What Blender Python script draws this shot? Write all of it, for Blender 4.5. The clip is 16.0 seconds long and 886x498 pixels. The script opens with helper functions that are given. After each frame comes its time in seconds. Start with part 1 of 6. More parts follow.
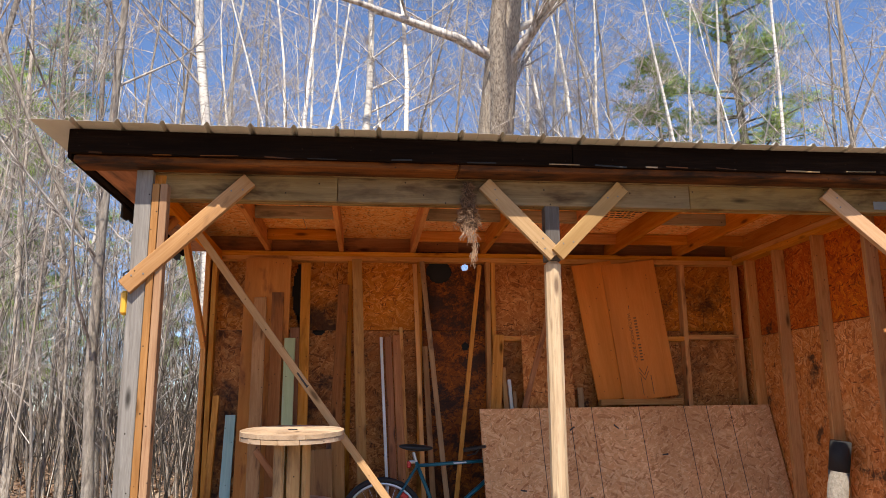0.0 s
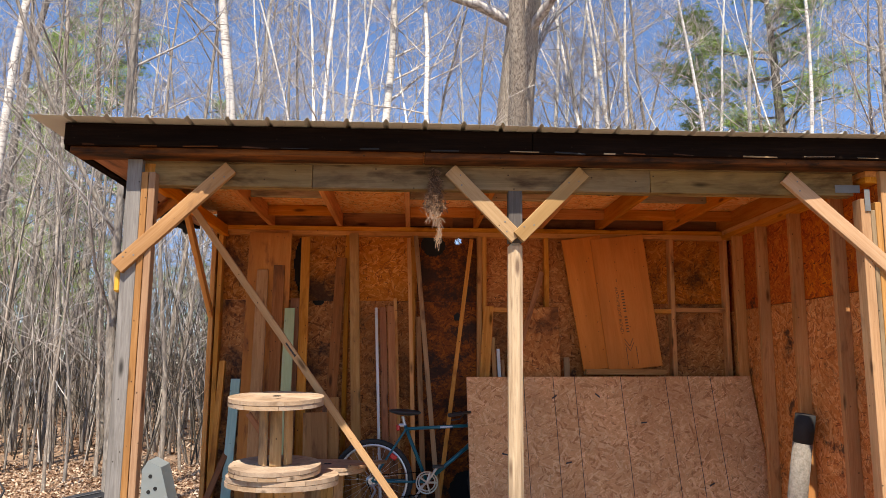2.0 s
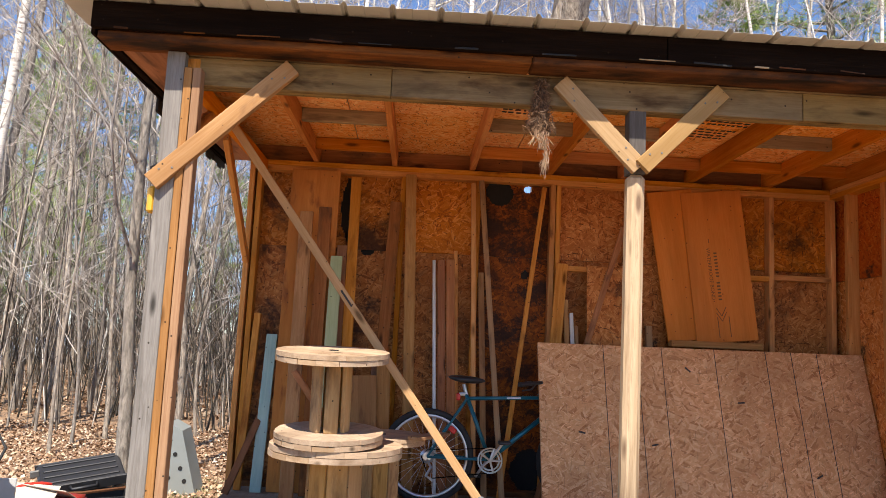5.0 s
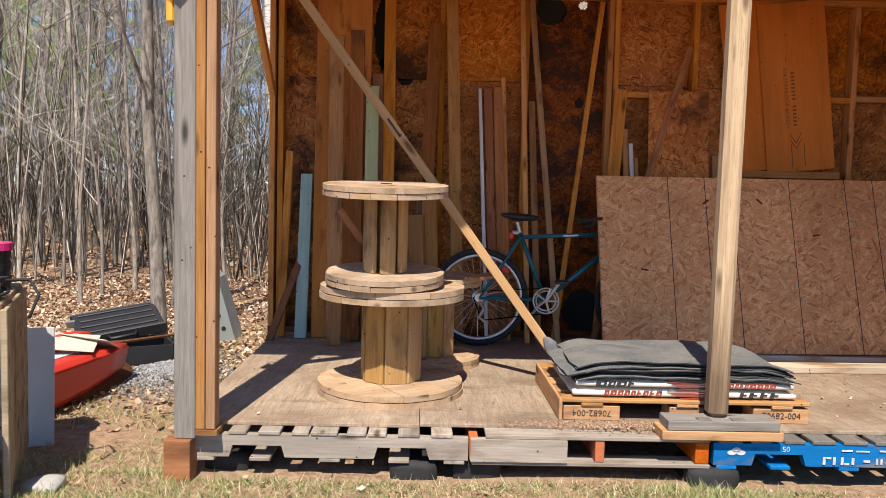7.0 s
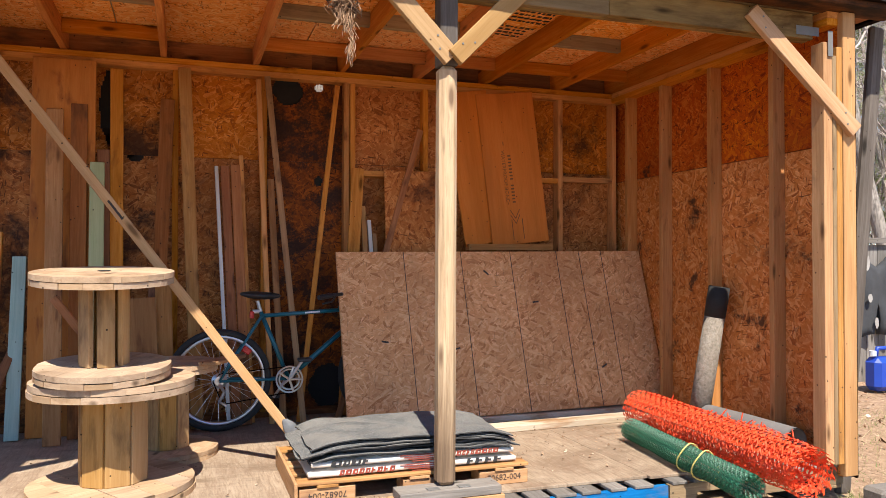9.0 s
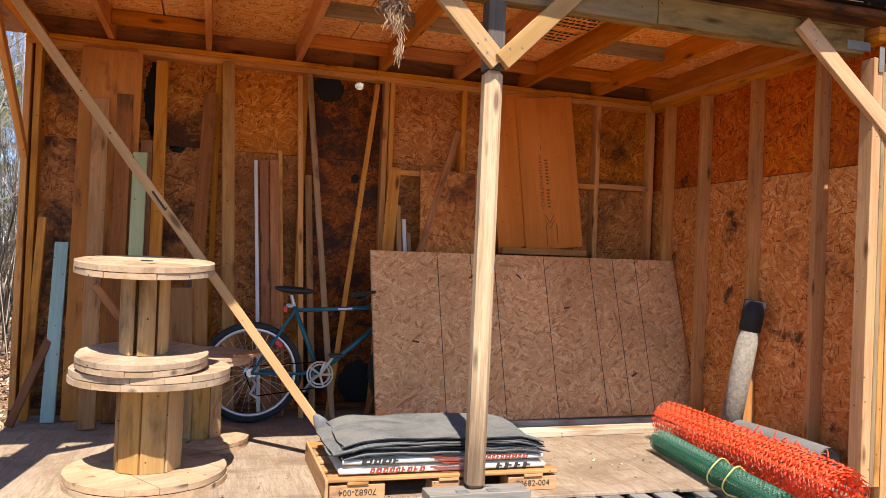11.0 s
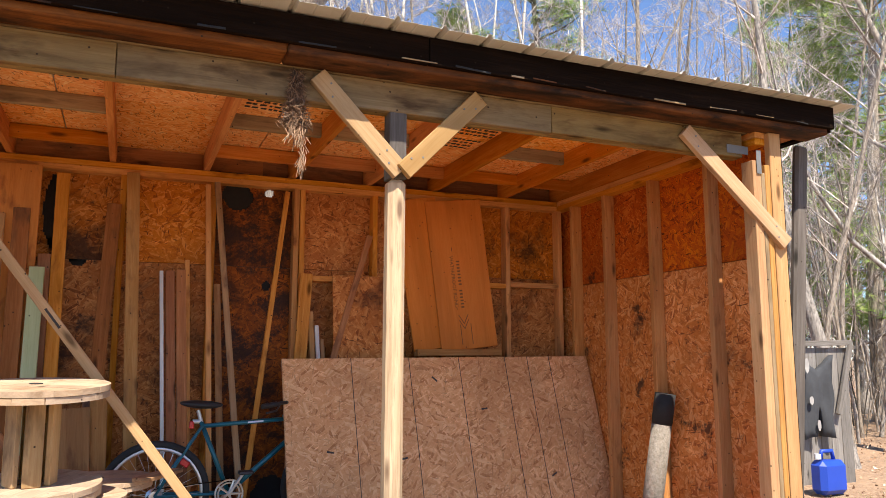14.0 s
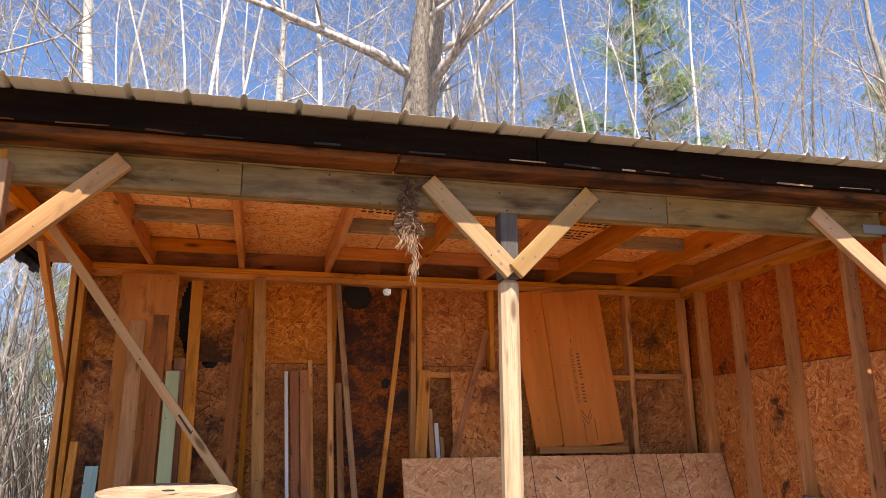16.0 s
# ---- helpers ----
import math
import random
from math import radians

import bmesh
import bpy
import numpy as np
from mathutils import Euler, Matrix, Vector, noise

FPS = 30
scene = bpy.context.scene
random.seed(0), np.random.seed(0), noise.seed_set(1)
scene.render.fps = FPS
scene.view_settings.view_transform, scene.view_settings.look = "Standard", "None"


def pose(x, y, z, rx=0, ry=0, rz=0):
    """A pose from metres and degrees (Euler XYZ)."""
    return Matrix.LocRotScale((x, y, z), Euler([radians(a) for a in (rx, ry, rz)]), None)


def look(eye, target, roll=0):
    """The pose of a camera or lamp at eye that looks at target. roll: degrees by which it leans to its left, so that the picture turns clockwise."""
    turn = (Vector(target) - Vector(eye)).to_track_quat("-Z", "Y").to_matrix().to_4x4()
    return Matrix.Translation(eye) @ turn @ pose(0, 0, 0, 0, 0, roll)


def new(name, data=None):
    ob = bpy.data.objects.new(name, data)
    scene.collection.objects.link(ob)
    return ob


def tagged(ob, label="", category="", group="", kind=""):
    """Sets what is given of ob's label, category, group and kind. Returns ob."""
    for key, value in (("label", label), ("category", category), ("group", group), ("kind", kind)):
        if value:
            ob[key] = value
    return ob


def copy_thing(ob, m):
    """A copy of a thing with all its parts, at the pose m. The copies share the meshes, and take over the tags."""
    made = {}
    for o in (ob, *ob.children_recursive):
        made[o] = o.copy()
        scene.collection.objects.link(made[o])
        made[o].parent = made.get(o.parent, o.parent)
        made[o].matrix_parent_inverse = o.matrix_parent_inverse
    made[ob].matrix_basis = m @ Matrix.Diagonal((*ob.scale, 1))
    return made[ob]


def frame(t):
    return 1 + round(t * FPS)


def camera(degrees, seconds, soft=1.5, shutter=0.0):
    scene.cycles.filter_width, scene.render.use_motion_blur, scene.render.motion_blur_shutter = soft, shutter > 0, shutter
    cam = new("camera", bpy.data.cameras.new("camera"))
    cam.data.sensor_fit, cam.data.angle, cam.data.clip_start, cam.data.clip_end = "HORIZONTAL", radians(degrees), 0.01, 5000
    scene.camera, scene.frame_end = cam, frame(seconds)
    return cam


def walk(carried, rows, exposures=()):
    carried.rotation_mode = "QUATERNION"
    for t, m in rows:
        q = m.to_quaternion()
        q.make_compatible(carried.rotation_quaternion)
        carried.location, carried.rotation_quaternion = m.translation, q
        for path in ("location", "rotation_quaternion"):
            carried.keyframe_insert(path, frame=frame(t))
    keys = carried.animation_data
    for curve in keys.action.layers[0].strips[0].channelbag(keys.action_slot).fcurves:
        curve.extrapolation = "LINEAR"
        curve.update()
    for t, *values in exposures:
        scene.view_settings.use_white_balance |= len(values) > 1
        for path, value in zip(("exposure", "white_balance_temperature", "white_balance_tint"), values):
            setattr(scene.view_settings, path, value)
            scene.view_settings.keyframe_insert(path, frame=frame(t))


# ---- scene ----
cam = camera(60.8, 16.0, soft=0.6)
PATH = [
    (0, (0.288, -0.183, 1.406), (0.489, 1.765, 1.813), -0.4),
    (0.5, (0.478, -0.336, 1.439), (0.639, 1.631, 1.763), -0.2),
    (1, (0.702, -0.382, 1.444), (0.681, 1.598, 1.726), 1.6),
    (1.5, (0.755, -0.475, 1.494), (0.792, 1.504, 1.779), 0.0),
    (2, (0.749, -0.522, 1.496), (0.825, 1.454, 1.794), 0.4),
    (2.5, (0.752, -0.504, 1.497), (0.824, 1.465, 1.841), 1.0),
    (3, (0.754, -0.491, 1.491), (0.782, 1.476, 1.849), 2.4),
    (3.2, (0.754, -0.447, 1.472), (0.743, 1.524, 1.807), 2.7),
    (5.3, (0.226, 0.497, 1.339), (0.33, 2.484, 1.542), 2.9),
    (5.5, (0.191, 0.574, 1.331), (0.384, 2.561, 1.45), 3.2),
    (5.7, (0.173, 0.623, 1.29), (0.408, 2.609, 1.309), 3.3),
    (5.8, (0.169, 0.634, 1.277), (0.403, 2.62, 1.243), 3.4),
    (6, (0.173, 0.662, 1.248), (0.359, 2.649, 1.125), 3.1),
    (6.1, (0.175, 0.671, 1.245), (0.32, 2.659, 1.085), 2.7),
    (6.5, (0.166, 0.717, 1.231), (0.174, 2.707, 1.027), 1.0),
    (7, (0.053, 0.826, 1.231), (0.103, 2.82, 1.085), 1.5),
    (7.5, (0.065, 0.789, 1.265), (0.231, 2.781, 1.195), 2.9),
    (7.7, (0.101, 0.795, 1.281), (0.366, 2.777, 1.249), 2.1),
    (8, (0.174, 0.797, 1.295), (0.639, 2.742, 1.313), 0.1),
    (8.2, (0.227, 0.785, 1.301), (0.811, 2.698, 1.331), -1.2),
    (10.3, (0.164, 0.732, 1.341), (0.834, 2.616, 1.361), 0.5),
    (10.5, (0.16, 0.739, 1.341), (0.801, 2.633, 1.375), 0.6),
    (11, (0.144, 0.759, 1.34), (0.731, 2.67, 1.366), 2.4),
    (11.5, (0.145, 0.76, 1.341), (0.697, 2.682, 1.317), 3.1),
    (12, (0.14, 0.75, 1.34), (0.627, 2.689, 1.301), 3.3),
    (12.5, (0.13, 0.766, 1.347), (0.562, 2.719, 1.329), 3.9),
    (13, (0.145, 0.75, 1.351), (0.622, 2.692, 1.366), 4.2),
    (13.4, (0.167, 0.683, 1.372), (0.738, 2.598, 1.443), 3.8),
    (13.5, (0.186, 0.749, 1.374), (0.802, 2.648, 1.488), 3.0),
    (14, (0.217, 0.722, 1.387), (0.98, 2.549, 1.672), 0.0),
    (14.5, (0.286, 0.704, 1.45), (1.126, 2.468, 1.876), -2.9),
    (15, (0.292, 0.702, 1.46), (1.076, 2.474, 1.955), -3.7),
    (15.5, (0.261, 0.71, 1.475), (0.899, 2.535, 1.987), -2.0),
    (16, (0.246, 0.719, 1.475), (0.698, 2.603, 1.975), -0.3),
]
walk(cam, [(t, look(eye, target, roll)) for t, eye, target, roll in PATH], [
    (0.0, 0.88, 6750, 12), (3.2, 0.82, 6750, 12), (5.3, 1.06, 6750, 12), (6.0, 0.98, 6750, 12), (6.6, 0.70, 6750, 12), (7.5, 0.85, 6750, 12),
    (8.2, 0.98, 6750, 12), (10.3, 1.14, 6750, 12), (13.2, 1.17, 6750, 12), (14.0, 1.22, 6750, 12), (16.0, 1.18, 6750, 12)])

# ---- place ----
# ---- sky and sun ----
SUN_EL, SUN_AZ = radians(56.7), radians(8.0)  # azimuth: to the left of straight behind the camera
world = bpy.data.worlds.new("world")
scene.world = world
world.use_nodes = True
wn = world.node_tree
sky = wn.nodes.new("ShaderNodeTexSky")
sky.sky_type, sky.sun_disc = "NISHITA", False
sky.sun_elevation, sky.sun_rotation = SUN_EL, math.pi + SUN_AZ
sky.air_density, sky.dust_density, sky.ozone_density = 0.85, 0.0, 6.0
sky.altitude = 1500
wn.links.new(sky.outputs[0], wn.nodes["Background"].inputs[0])
wn.nodes["Background"].inputs[1].default_value = 0.125
sun_data = bpy.data.lights.new("sun", "SUN")
sun_data.energy, sun_data.angle, sun_data.color = 4.4, radians(0.53), (1.0, 0.95, 0.87)
sun = new("sun", sun_data)
to_sun = Vector((-math.sin(SUN_AZ) * math.cos(SUN_EL), -math.cos(SUN_AZ) * math.cos(SUN_EL), math.sin(SUN_EL)))
sun.matrix_world = look(to_sun * 30, (0, 0, 0))


# ---- materials ----
class Mat:
    """A small builder of node materials."""

    def __init__(self, name, rough=0.7, metal=0.0):
        self.m = bpy.data.materials.new(name)
        self.m.use_nodes = True
        self.t = self.m.node_tree
        self.b = self.t.nodes["Principled BSDF"]
        self.b.inputs["Roughness"].default_value = rough
        self.b.inputs["Metallic"].default_value = metal
        self.co = self.n("ShaderNodeTexCoord")
        self.ob = self.co.outputs["Object"]
        self.info = self.n("ShaderNodeObjectInfo")
        self.rand = self.info.outputs["Random"]

    def n(self, kind, **props):
        node = self.t.nodes.new(kind)
        for k, v in props.items():
            if k == "operation":
                node.operation = v
            elif k == "feature":
                node.feature = v
            elif k == "blend_type":
                node.blend_type = v
            elif k == "data_type":
                node.data_type = v
        return node

    def link(self, a, b):
        self.t.links.new(a, b)

    def vec(self, scale=(1, 1, 1), shift=True, src=None):
        mp = self.n("ShaderNodeMapping")
        mp.inputs["Scale"].default_value = scale
        self.link(src or self.ob, mp.inputs["Vector"])
        if shift:
            mul = self.n("ShaderNodeMath", operation="MULTIPLY")
            mul.inputs[1].default_value = 37.0
            self.link(self.rand, mul.inputs[0])
            cx = self.n("ShaderNodeCombineXYZ")
            for i in range(3):
                self.link(mul.outputs[0], cx.inputs[i])
            self.link(cx.outputs[0], mp.inputs["Location"])
        return mp.outputs[0]

    def noise(self, v, scale=5, detail=4, rough=0.6, dist=0.0):
        x = self.n("ShaderNodeTexNoise")
        x.inputs["Scale"].default_value, x.inputs["Detail"].default_value = scale, detail
        x.inputs["Roughness"].default_value, x.inputs["Distortion"].default_value = rough, dist
        self.link(v, x.inputs["Vector"])
        return x.outputs["Fac"]

    def voro(self, v, scale=5, feature="F1", out="Distance", randomness=1.0):
        x = self.n("ShaderNodeTexVoronoi", feature=feature)
        x.inputs["Scale"].default_value, x.inputs["Randomness"].default_value = scale, randomness
        self.link(v, x.inputs["Vector"])
        return x.outputs[out]

    def ramp(self, fac, stops):
        r = self.n("ShaderNodeValToRGB")
        e = r.color_ramp.elements
        while len(e) < len(stops):
            e.new(0.5)
        for el, (p, c) in zip(e, stops):
            el.position = p
            el.color = (*c, 1) if len(c) == 3 else c
        self.link(fac, r.inputs[0])
        return r.outputs[0]

    def mix(self, fac, a, b, blend="MIX"):
        x = self.n("ShaderNodeMix", data_type="RGBA", blend_type=blend)
        for s, v in ((0, fac), (6, a), (7, b)):
            if isinstance(v, (int, float)):
                x.inputs[s].default_value = v
            elif isinstance(v, tuple):
                x.inputs[s].default_value = (*v, 1)
            else:
                self.link(v, x.inputs[s])
        return x.outputs[2]

    def vary(self, col, amount=0.25, sat=0.1, base=1.0, hue=0.5):
        """Each object a little lighter or darker."""
        h = self.n("ShaderNodeHueSaturation")
        h.inputs["Hue"].default_value = hue
        mr = self.n("ShaderNodeMapRange")
        mr.inputs[3].default_value, mr.inputs[4].default_value = 1 - amount, 1 + amount
        self.link(self.rand, mr.inputs[0])
        self.link(mr.outputs[0], h.inputs["Value"])
        ms = self.n("ShaderNodeMath", operation="MULTIPLY")
        ms.inputs[1].default_value = 7.31
        fr = self.n("ShaderNodeMath", operation="FRACT")
        self.link(self.rand, ms.inputs[0])
        self.link(ms.outputs[0], fr.inputs[0])
        m2 = self.n("ShaderNodeMapRange")
        m2.inputs[3].default_value, m2.inputs[4].default_value = base - sat, base + sat
        self.link(fr.outputs[0], m2.inputs[0])
        self.link(m2.outputs[0], h.inputs["Saturation"])
        self.link(col, h.inputs["Color"])
        return h.outputs[0]

    def colour(self, c):
        if isinstance(c, tuple):
            self.b.inputs["Base Color"].default_value = (*c, 1)
        else:
            self.link(c, self.b.inputs["Base Color"])
        return self

    def bump(self, h, strength=0.3, dist=0.004):
        x = self.n("ShaderNodeBump")
        x.inputs["Strength"].default_value, x.inputs["Distance"].default_value = strength, dist
        self.link(h, x.inputs["Height"])
        self.link(x.outputs[0], self.b.inputs["Normal"])
        return self


def wood(name, dark, mid, light, rough=0.75, stain=None, stain_amt=0.0, vary=0.18, knots=True, grain=1.0, rich=1.14, tone=0.497, nails=True):
    """Sawn lumber with its grain along the local x axis, with knots, nail heads and blotches."""
    m = Mat(name, rough)
    warp = m.noise(m.vec((0.9, 5, 5)), 1.5, 2, 0.5)
    v = m.vec((1.0, 17 * grain, 17 * grain))
    g = m.noise(v, 2.2, 6, 0.7, 1.1)
    fine = m.noise(m.vec((5, 130, 130)), 1.0, 4, 0.75)
    c = m.ramp(g, [(0.24, dark), (0.48, mid), (0.76, light)])
    c = m.mix(0.3, c, m.ramp(fine, [(0.3, dark), (0.7, light)]))
    c = m.mix(m.ramp(warp, [(0.42, (0, 0, 0)), (0.72, (0.55, 0.55, 0.55))]), c, tuple(0.45 * a + 0.25 * b for a, b in zip(dark, mid)))
    if knots:
        k = m.voro(m.vec((2.2, 8, 8)), 1.0)
        c = m.mix(m.ramp(k, [(0.06, (0.9, 0.9, 0.9)), (0.16, (0, 0, 0))]), c, tuple(x * 0.3 for x in dark))
    if stain:
        s = m.noise(m.vec((1.5, 5, 5)), 1.6, 5, 0.6, 0.3)
        c = m.mix(m.ramp(s, [(0.62 - stain_amt * 0.4, (0, 0, 0)), (0.78 - stain_amt * 0.3, (1, 1, 1))]), c, stain)
    if nails:
        d = m.voro(m.vec((1, 1, 1)), 15.0)
        c = m.mix(m.ramp(d, [(0.05, (0.92, 0.92, 0.92)), (0.085, (0, 0, 0))]), c, (0.025, 0.017, 0.012))
    m.colour(m.vary(c, vary, 0.10, rich, tone))
    m.b.inputs["Specular IOR Level"].default_value = 0.14
    m.bump(m.mix(0.5, g, fine), 0.5, 0.002)
    return m.m


def strand_board(name, dark, mid, light, stains=0.0, stain_col=(0.035, 0.017, 0.008), size=1.0, vary=0.08, rich=1.18, tone=0.478, mould=0.0, blot=0.55, dash=0.85):
    """Oriented strand board: flat chips laid in all directions, in the sheet's local x y plane."""
    m = Mat(name, 0.72)
    base = m.vec((1, 1, 1))
    sway = m.noise(m.vec((1, 1, 1)), 7.0, 2, 0.5)

    def turned(rot, sx, sy, off):
        mp = m.n("ShaderNodeMapping")
        mp.inputs["Rotation"].default_value = (0, 0, rot)
        m.link(base, mp.inputs[0])
        mp2 = m.n("ShaderNodeMapping")
        mp2.inputs["Scale"].default_value = (sx / size, sy / size, 12)
        mp2.inputs["Location"].default_value = (off, off * 0.6, off * 0.3)
        m.link(mp.outputs[0], mp2.inputs[0])
        return mp2.outputs[0]

    tones = []
    for i, (sx, sy, rot) in enumerate(((11, 60, 0.35), (12, 66, -0.6), (13, 58, 1.25), (12, 62, 2.2))):
        col = m.voro(turned(rot, sx, sy, i * 3.7), 1.0, out="Color")
        sep = m.n("ShaderNodeSeparateColor")
        m.link(col, sep.inputs[0])
        tones.append(sep.outputs[0])
    pick = m.voro(m.vec((21 / size, 25 / size, 6)), 1.0, out="Color")
    sep = m.n("ShaderNodeSeparateColor")
    m.link(pick, sep.inputs[0])
    which = sep.outputs[1]
    b = tones[0]
    for cut, other in zip((0.3, 0.55, 0.78), tones[1:]):
        b = m.mix(m.ramp(which, [(cut - 0.01, (0, 0, 0)), (cut + 0.01, (1, 1, 1))]), b, other)
    c = m.ramp(b, [(0.02, dark), (0.22, mid), (0.68, tuple(0.75 * p + 0.25 * q for p, q in zip(mid, light))), (0.97, light)])
    grain = m.noise(m.vec((70, 70, 20)), 1.0, 4, 0.7)
    c = m.mix(0.22, c, m.ramp(grain, [(0.3, dark), (0.7, light)]))
    for i, (rot, lo, tint, amt) in enumerate(((0.9, 0.655, light, 0.85), (-0.35, 0.66, light, 0.8), (2.6, 0.66, tuple(min(1, 1.15 * p) for p in light), 0.8), (1.7, 0.655, tuple(0.35 * p for p in dark), dash), (0.1, 0.665, tuple(0.35 * p for p in dark), dash))):
        sl = m.noise(turned(rot, 15, 95, 5.1 * i + 2), 1.0, 2, 0.45, 0.5)
        c = m.mix(m.ramp(sl, [(lo, (0, 0, 0)), (lo + 0.03, (amt, amt, amt))]), c, tint)
    big = m.noise(m.vec((1, 1, 1)), 1.6, 5, 0.62, 0.3)
    c = m.mix(m.ramp(big, [(0.38, (0, 0, 0)), (0.72, (blot, blot, blot))]), c, tuple(x * 0.5 for x in mid))
    if stains:
        s = m.noise(m.vec((1.0, 1.0, 1)), 1.35, 7, 0.7, 0.5)
        lo = 0.66 - 0.25 * stains
        c = m.mix(m.ramp(s, [(lo, (0, 0, 0)), (lo + 0.13, (0.9, 0.9, 0.9))]), c, stain_col)
    if mould:
        k = m.noise(m.vec((1, 1, 1)), 3.2, 8, 0.78, 0.2)
        lo = 0.64 - 0.2 * mould
        c = m.mix(m.ramp(k, [(lo, (0, 0, 0)), (lo + 0.07, (0.85, 0.85, 0.85))]), c, (0.02, 0.012, 0.008))
    m.colour(m.vary(c, vary, 0.06, rich, tone))
    m.b.inputs["Specular IOR Level"].default_value = 0.3
    m.bump(m.mix(0.5, b, sway), 0.4, 0.002)
    return m.m


def plain(name, col, rough=0.6, metal=0.0, spread=0.25, scale=14, bump=0.15):
    m = Mat(name, rough, metal)
    a = m.noise(m.vec((1, 1, 1)), scale, 5, 0.65)
    b = m.noise(m.vec((1, 1, 1)), scale * 0.17, 4, 0.6)
    c = m.ramp(m.mix(0.5, a, b), [(0.3, tuple(x * (1 - spread) for x in col)), (0.7, tuple(min(1, x * (1 + spread)) for x in col))])
    m.colour(c)
    if bump:
        m.bump(a, bump, 0.003)
    return m.m


def island_mat(name, stops, rough=0.85):
    m = Mat(name, rough)
    g = m.n("ShaderNodeNewGeometry")
    m.colour(m.ramp(g.outputs["Random Per Island"], stops))
    return m.m


PINE = wood("fresh_pine", (0.28, 0.15, 0.06), (0.46, 0.275, 0.115), (0.58, 0.38, 0.185), stain=(0.16, 0.09, 0.05), stain_amt=0.12, rich=1.08, tone=0.489)
STUD = wood("stud_lumber", (0.35, 0.17, 0.055), (0.58, 0.315, 0.115), (0.70, 0.43, 0.18), stain=(0.16, 0.07, 0.028), stain_amt=0.15, tone=0.486)
RAFTER = wood("rafter_lumber", (0.34, 0.145, 0.045), (0.54, 0.25, 0.085), (0.68, 0.38, 0.15), tone=0.487)
WEATHERED = wood("weathered_lumber", (0.19, 0.125, 0.07), (0.33, 0.24, 0.145), (0.45, 0.345, 0.22), 0.85, stain=(0.12, 0.09, 0.06), stain_amt=0.15)
TREATED = wood("treated_beam", (0.13, 0.085, 0.04), (0.235, 0.165, 0.083), (0.33, 0.24, 0.13), 0.8, stain=(0.075, 0.045, 0.022), stain_amt=0.3)
GREYWOOD = wood("grey_wood", (0.095, 0.082, 0.068), (0.20, 0.18, 0.155), (0.31, 0.285, 0.25), 0.9, vary=0.2, rich=1.0)
CORNER = wood("corner_post_pine", (0.22, 0.10, 0.04), (0.39, 0.205, 0.085), (0.50, 0.295, 0.14), 0.75, vary=0.12, rich=1.0)
SHEDPLANK = wood("indoor_plank", (0.22, 0.115, 0.042), (0.42, 0.24, 0.095), (0.55, 0.345, 0.155), 0.8, stain=(0.13, 0.065, 0.03), stain_amt=0.2, vary=0.2, rich=1.05, tone=0.486)
OLDPLANK = wood("old_plank", (0.17, 0.09, 0.04), (0.32, 0.175, 0.08), (0.43, 0.26, 0.13), 0.8, stain=(0.08, 0.05, 0.03), stain_amt=0.3, vary=0.3, tone=0.48)
# near-black wood with hardly any gloss
DARKWOOD = wood("near_black_wood", (0.004, 0.003, 0.002), (0.008, 0.005, 0.0035), (0.024, 0.014, 0.009), 0.95)
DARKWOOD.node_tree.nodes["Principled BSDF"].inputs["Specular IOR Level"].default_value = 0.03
PALLETGREY = wood("grey_pallet_wood", (0.19, 0.15, 0.11), (0.36, 0.305, 0.24), (0.49, 0.43, 0.355), 0.9, stain=(0.17, 0.12, 0.08), stain_amt=0.25, vary=0.2, rich=1.0)
POSTGREY = wood("dark_grey_post_wood", (0.055, 0.045, 0.036), (0.12, 0.10, 0.082), (0.19, 0.165, 0.14), 0.9, vary=0.1, rich=1.0)
BROWNTRIM = wood("brown_trim_wood", (0.05, 0.020, 0.010), (0.13, 0.055, 0.024), (0.24, 0.11, 0.05), 0.8, stain=(0.02, 0.012, 0.008), stain_amt=0.5)
POSTWOOD = wood("sunbleached_post", (0.29, 0.18, 0.088), (0.43, 0.285, 0.15), (0.54, 0.38, 0.215), 0.75, vary=0.06)
OSB_BACK = strand_board("wall_strand_board", (0.17, 0.07, 0.02), (0.41, 0.205, 0.062), (0.68, 0.41, 0.16), stains=0.55, mould=0.35)
OSB_DARK = strand_board("soaked_strand_board", (0.05, 0.020, 0.007), (0.19, 0.08, 0.022), (0.42, 0.20, 0.06), stains=0.8, mould=0.7)
OSB_CLEAN = strand_board("orange_strand_board", (0.23, 0.098, 0.027), (0.49, 0.24, 0.075), (0.74, 0.44, 0.17), stains=0.34, mould=0.15)
OSB_RIGHT = strand_board("brown_strand_board", (0.29, 0.115, 0.035), (0.64, 0.315, 0.10), (0.90, 0.58, 0.26), stains=0.28, mould=0.3)
OSB_RED = strand_board("reddish_strand_board", (0.20, 0.055, 0.014), (0.48, 0.17, 0.046), (0.68, 0.33, 0.10), stains=0.26, mould=0.1)
# ceiling sheets: colour lifted to stand in for light bounced off floor and ground
OSB_CEIL = strand_board("brightened_roof_board", (0.62, 0.28, 0.075), (0.90, 0.50, 0.17), (0.97, 0.72, 0.36), blot=0.12)
OSB_SHEET = strand_board("pale_strand_board", (0.36, 0.175, 0.07), (0.63, 0.365, 0.17), (0.82, 0.57, 0.32), rich=1.08, tone=0.487, dash=0.4)
fm = Mat("worn_floor_sheet", 0.85)
f_grain = fm.noise(fm.vec((16, 1.6, 4)), 3.0, 6, 0.7, 1.2)
f_dirt = fm.noise(fm.vec((1, 1, 1)), 2.3, 7, 0.68, 0.5)
f_grit = fm.noise(fm.vec((1, 1, 1)), 55, 4, 0.75)
